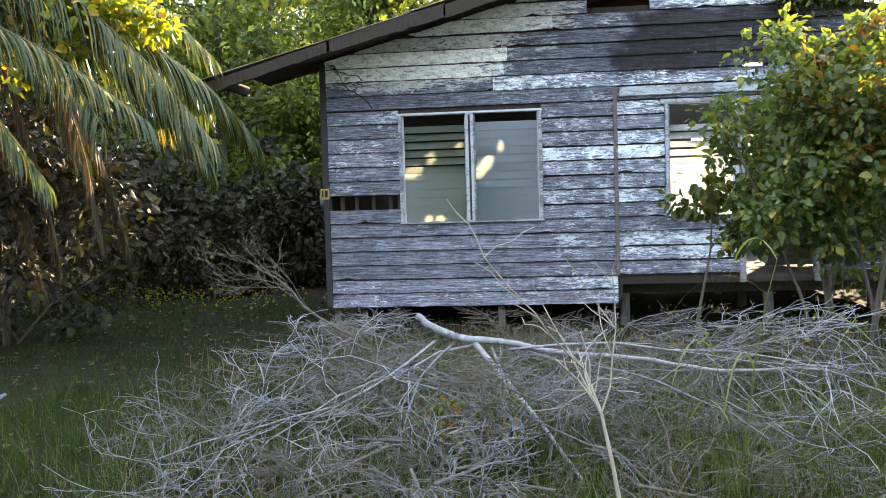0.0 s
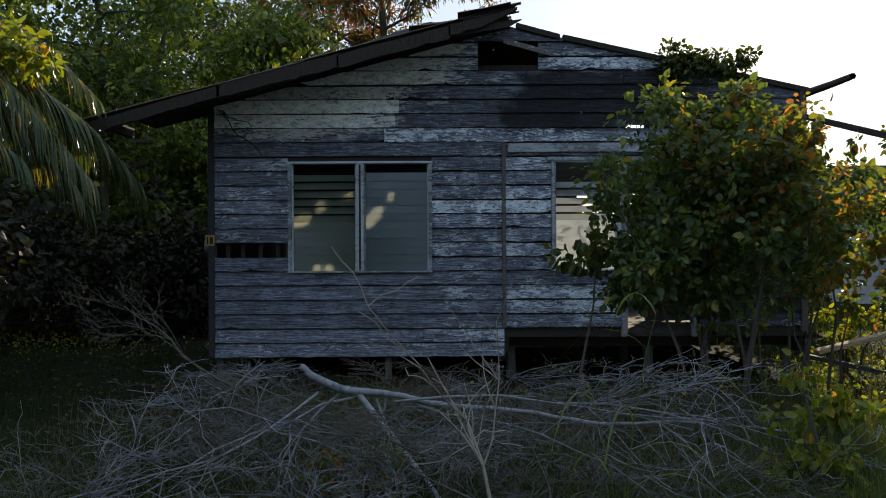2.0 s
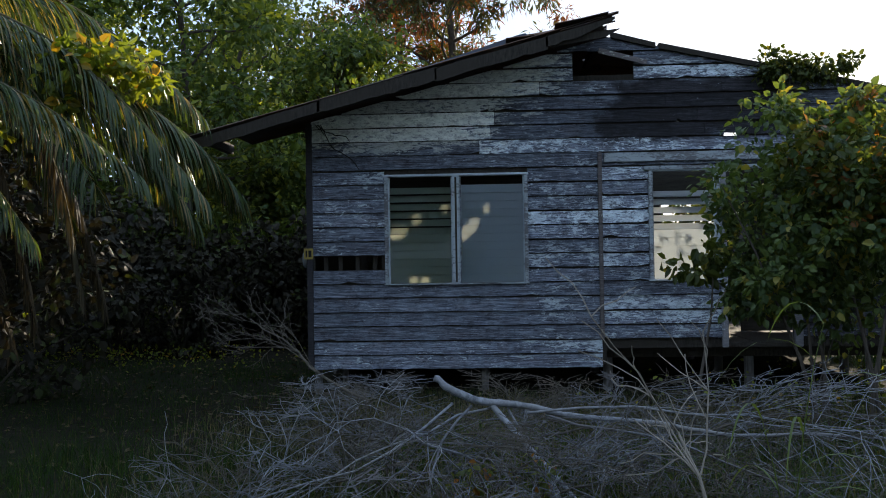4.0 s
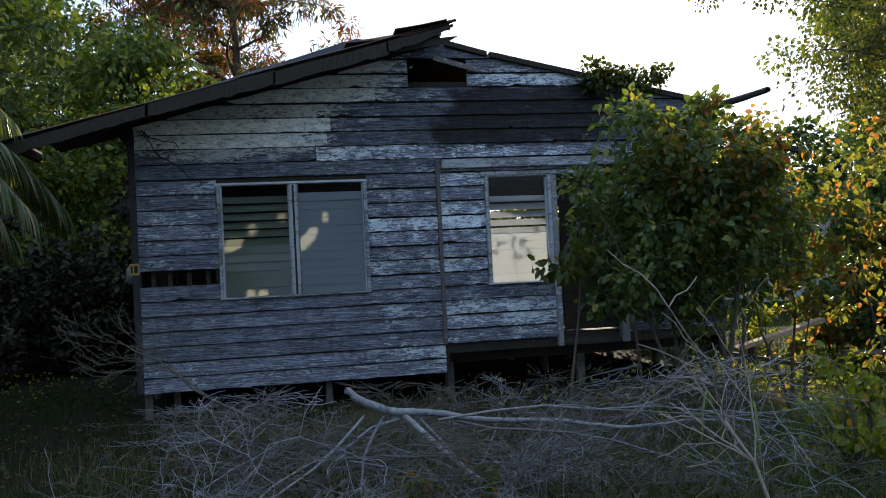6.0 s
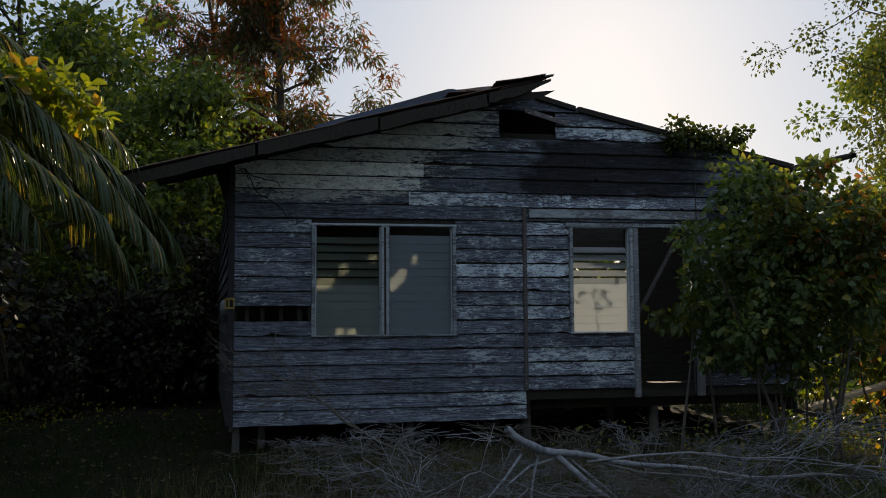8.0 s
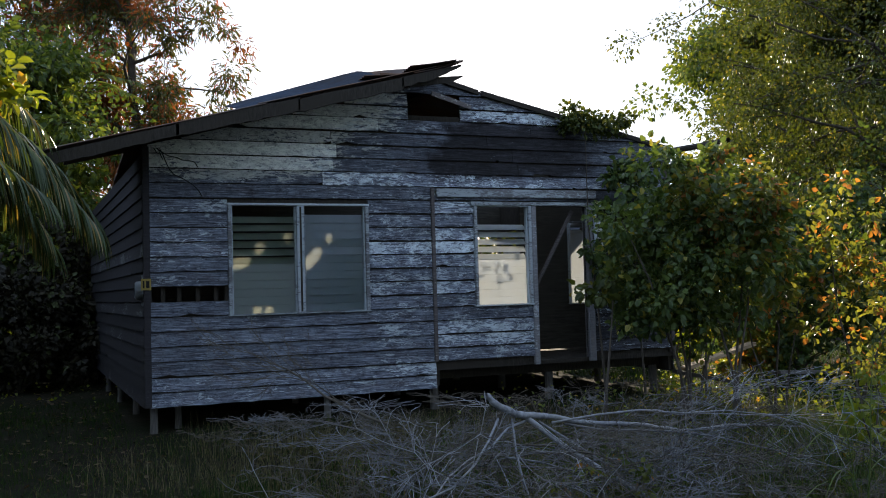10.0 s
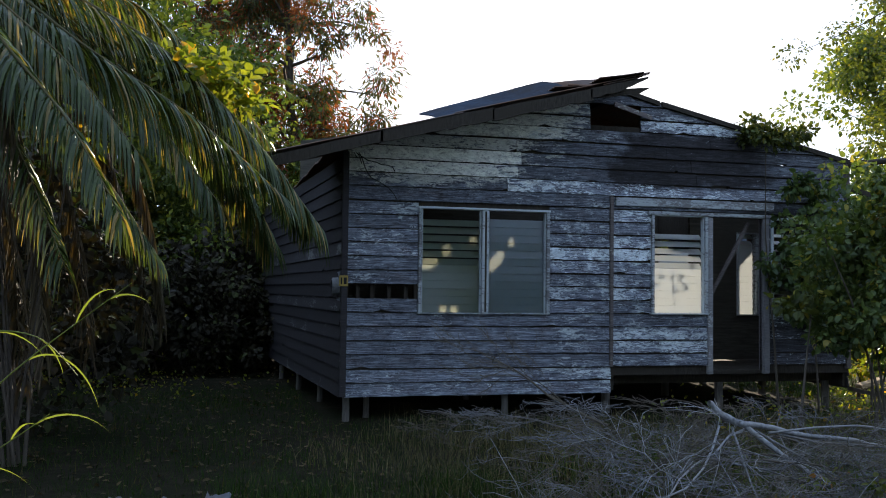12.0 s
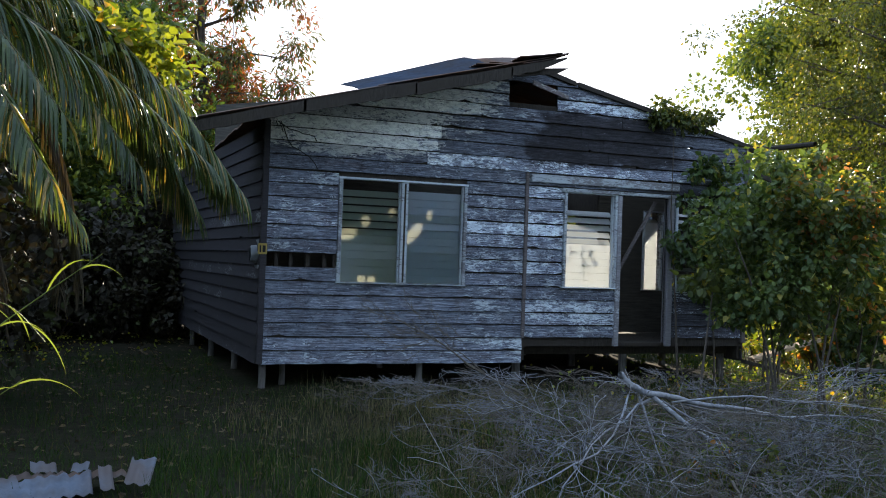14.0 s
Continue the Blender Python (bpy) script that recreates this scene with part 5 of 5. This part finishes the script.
blades("grass", scatter(60000, -8, 10, -8.6, 4), 0.16, 0.008, M_GRASS, "short ragged green grass", "grass", 0.9)
blades("grass", scatter(15000, -1.5, 7.0, -7.2, -3.6), 0.34, 0.008, M_GRASS, "green grass grown through the brush heap", "grass", 0.9)
blades("dry_grass", scatter(24000, -1.2, 7, -6.8, -0.6, lambda x, y: random.random() < min(1.0, max(0.03, (x + 0.9) / 2.6)) * min(1.0, max(0.1, (-0.4 - y) / 2.0))), 0.36, 0.006, M_STRAW, "dry straw-coloured grass among the brush", "grass", 0.9)
blades("tall_grass", scatter(13000, 1.2, 7.0, -7.0, -3.4, lambda x, y: random.random() < 0.35 + 0.65 * min(1.0, max(0.0, (x - 1.5) / 2.0))), 0.56, 0.008, M_TALL, "tall green grass blades in the yard", "grass", 0.75, segs=5)
blades("grass", scatter(22000, 5, 16, -3, 14), 0.3, 0.012, M_GRASS, "sunlit rough grass behind the house", "grass", 0.8)
spots = [(random.gauss(-4.0, 1.6), random.gauss(4.2, 0.8)) for _ in range(800)] + [(random.gauss(7.8, 1.6), random.gauss(-2.2, 1.8)) for _ in range(2600)]
wp = np.array([(x, y, ground_z(x, y) + random.uniform(0.02, 0.25)) for x, y in spots])
tagged(leaf_part("ground_weeds", wp, np.random.normal(size=(len(wp), 3)) + np.array((0, 0, 0.3)), 0.055 * np.random.uniform(0.5, 1.3, len(wp)), OVAL, M_VINE), "low light green weeds in patches of sun", "weeds", kind="stuff")
n = 9000
lp = np.array([(x, y, ground_z(x, y) + 0.015) for x, y, _ in scatter(n, -8, 14, -8, 12)])
tagged(leaf_part("leaf_litter", lp, np.random.normal(size=(n, 3)) * np.array((1, 1, 0.15)), 0.07 * np.random.uniform(0.5, 1.2, n), OVAL, M_LITTER, roll=0.3), "brown fallen leaves on the ground", "leaf litter", kind="stuff")

# small things
np.random.seed(17)
tin = thing("tin_sheet", (-1.95, -4.6, 0.2), "broken rusty corrugated tin sheet lying in the grass", "tin sheet")
for w, ln, m, mat, label in ((0.56, 0.46, pose(-1.82, -4.98, 0.24, -3, -6, 92), M_TIN, ""), (0.16, 0.40, pose(-1.48, -4.92, 0.26, 8, -14, 80), M_TIN, "torn end of the tin sheet"),
                             (0.09, 0.36, pose(-1.69, -4.94, 0.25, 4, -12, 93), M_TIN, "torn strip of the tin sheet"), (0.80, 0.16, pose(-1.55, -4.58, 0.25, 0, -4, 88), M_RUST, "rust-eaten band of the tin sheet"),
                             (0.17, 0.17, pose(-2.05, -4.44, 0.26, 6, -14, 96), M_TIN, "torn end of the tin sheet"), (0.11, 0.14, pose(-1.86, -4.44, 0.27, -6, -12, 84), M_TIN, "torn end of the tin sheet")):
    piece = part("sheet", corrugated(ln, w, ragged=0.05 if w > 0.3 else 0.03), mat, tin, label)
    piece.matrix_basis = m
meter = thing("meter_box", (-0.13, 0.16, 1.72), "grey round electricity meter box on the side wall", "meter box")
g = Geo()
g.tube([(-0.115, 0.2, 1.80), (-0.10, 0.2, 1.80), (-0.03, 0.2, 1.80)], [0.085, 0.105, 0.11], 20)
part("case", g, M_METER, meter, "", True)
part("back_plate", soft_box((-0.035, 0.08, 1.62), (-0.012, 0.32, 1.98), 0.004), M_METER, meter)
plate = thing("number_plate", (-0.01, -0.05, 1.87), "small yellow house number plate on the corner", "sign")
part("plate", soft_box((-0.06, -0.056, 1.80), (0.05, -0.046, 1.93), 0.003), M_NUMP, plate)
for a, b in ((-0.04, -0.022), (-0.005, 0.032)):
    part("bar", soft_box((a, -0.060, 1.825), (b, -0.057, 1.905), 0.001), M_INK, plate, "dark bar")

cable = thing("cable", (0.12, -0.06, 3.4), "tangled black cable hanging from the eave", "cable")
random.seed(8)
for k in range(4):
    g = Geo()
    g.tube(wander((0.1 + 0.02 * k, -0.06, 3.42), (0.35 + 0.1 * k, -0.15, -1), 0.55 + 0.07 * k, 9, 0.28), 0.006, 5)
    part("strand", g, M_CABLE, cable, "", True)

for label, m, ln, mat in (("sunlit pale plank leaning on rubble beside the house", pose(7.20, -0.09, 0.50, 0, -13, 3), 1.32, M_FRESH),
                          ("dark fallen beam beside the house", pose(6.9, -0.3, 0.5, 0, 12, -8), 1.4, M_BEAM),
                          ("grey plank lying in the grass", pose(8.4, -0.6, 0.42, 0, 4, 12), 1.5, M_POST)):
    g = Geo()
    g.box((0, -0.07, -0.025), (ln, 0.07, 0.025), m, 0.006)
    tagged(part("plank", g, mat), label, "plank", "fallen planks")


def far_house(x, y, w, d, h):
    ob = thing("house", (x, y, ground_z(x, y)), "small pale house with a grey roof far behind", "house")
    part("wall", soft_box((x - w / 2, y - d / 2, 0.1), (x + w / 2, y + d / 2, h), 0.02), M_FAR, ob)
    g = Geo()
    e = 0.4
    x0, x1, y0, y1, r = x - w / 2 - e, x + w / 2 + e, y - d / 2 - e, y + d / 2 + e, h + 1.3
    g.add([(x0, y0, h), (x1, y0, h), (x1, y, r), (x0, y, r), (x0, y1, h), (x1, y1, h)], [(0, 1, 2, 3), (3, 2, 5, 4)])
    g.add([(x0, y0, h - 0.08), (x1, y0, h - 0.08), (x1, y, r - 0.08), (x0, y, r - 0.08), (x0, y1, h - 0.08), (x1, y1, h - 0.08)], [(0, 1, 2, 3), (3, 2, 5, 4)])
    part("roof", g, M_ZINC, ob)
    for k in (-1, 1):
        part("window", soft_box((x + k * w * 0.25 - 0.5, y - d / 2 - 0.03, 1.2), (x + k * w * 0.25 + 0.5, y - d / 2 + 0.01, 2.3), 0.01), M_BEAM, ob)


far_house(18.5, 19, 7, 6, 3.2)

# reeds close by


def reed(x, y, height, lean, seed):
    """A tall grass plant: a bent stem with long arching leaves."""
    rng = random.Random(seed)
    z = ground_z(x, y)
    ob = thing("tall_reed", (x, y, z), "tall arching light green reed stem", "reed", "reeds at the yard edge")
    stem = wander((x, y, z - 0.03), (lean[0], lean[1], 1), height, 8, 0.05, 0.0, rng)
    g = Geo()
    g.tube(stem, np.linspace(0.006, 0.002, 9), 5)
    part("stem", g, M_REED, ob, "", True)
    for k in range(6):
        i = 3 + k if k < 6 else 8
        i = min(8, i)
        a = rng.uniform(0, 2 * math.pi)
        d = np.array((math.cos(a) * 0.7, math.sin(a) * 0.7, 0.9))
        q, ln, v = stem[i].copy(), rng.uniform(0.35, 0.75), []
        side = np.array((-math.sin(a), math.cos(a), 0.15))
        for j in range(9):
            w = 0.006 * (0.5, 0.9, 1.0, 1.0, 0.95, 0.85, 0.65, 0.4, 0.05)[j]
            v += [q - side * w, q + side * w]
            d = d + np.array((0, 0, -0.26))
            q = q + d / np.linalg.norm(d) * ln / 8
        part("leaf", fast_mesh("leaf", np.array(v), np.array([(2 * j, 2 * j + 1, 2 * j + 3, 2 * j + 2) for j in range(8)])), M_REED, ob)


reed(3.50, -6.83, 1.35, (0.0, 0.05), 420)
reed(3.62, -6.7, 0.9, (-0.15, 0.05), 421)


def arching_reed(line, seed):
    """A long bent stem that leans over, with a thin leaf at each joint."""
    rng = random.Random(seed)
    pts = np.array(line, dtype=float)
    ob = thing("tall_reed", tuple(pts[0]), "long arching light green reed stem with thin leaves", "reed", "reeds at the yard edge")
    t = np.linspace(0, 1, 25)
    u = np.linspace(0, 1, len(pts))
    stem = np.stack([np.interp(t, u, pts[:, k]) for k in range(3)], 1)
    for _ in range(4):
        stem[1:-1] = (stem[:-2] + 2 * stem[1:-1] + stem[2:]) / 4
    g = Geo()
    g.tube(stem, np.linspace(0.0040, 0.0012, 25), 5)
    part("stem", g, M_REED, ob, "", True)
    for k, i in enumerate((10, 15, 19, 22)):
        d = stem[i + 1] - stem[i]
        d /= np.linalg.norm(d)
        sgn = 1 if k % 2 else -1
        d = d + np.array((0.45 * sgn, rng.gauss(0, 0.3), 0.35))
        d /= np.linalg.norm(d)
        side = np.cross(d, (0.2, 1.0, 0.3))
        side /= np.linalg.norm(side)
        q, ln, v = stem[i].copy(), rng.uniform(0.12, 0.24), []
        for w in (0.5, 0.9, 1.0, 1.0, 0.95, 0.85, 0.65, 0.4, 0.05):
            v += [q - side * 0.003 * w, q + side * 0.003 * w]
            d = d + np.array((0, 0, -0.20))
            d /= np.linalg.norm(d)
            q = q + d * ln / 8
        part("leaf", fast_mesh("leaf", np.array(v), np.array([(2 * j, 2 * j + 1, 2 * j + 3, 2 * j + 2) for j in range(8)])), M_REED, ob)


arching_reed([(-2.80, -8.30, 0.12), (-2.62, -8.28, 0.85), (-2.30, -8.27, 1.36), (-2.12, -8.27, 1.54), (-1.97, -8.28, 1.66), (-1.83, -8.30, 1.77)], 430)
arching_reed([(-2.85, -8.15, 0.12), (-2.70, -8.15, 0.90), (-2.45, -8.15, 1.45), (-2.25, -8.16, 1.64), (-2.08, -8.17, 1.62), (-1.98, -8.18, 1.50)], 431)
arching_reed([(-2.95, -8.4, 0.12), (-2.75, -8.4, 0.70), (-2.45, -8.4, 1.10), (-2.25, -8.4, 1.26), (-2.10, -8.4, 1.36), (-2.02, -8.4, 1.42)], 432)
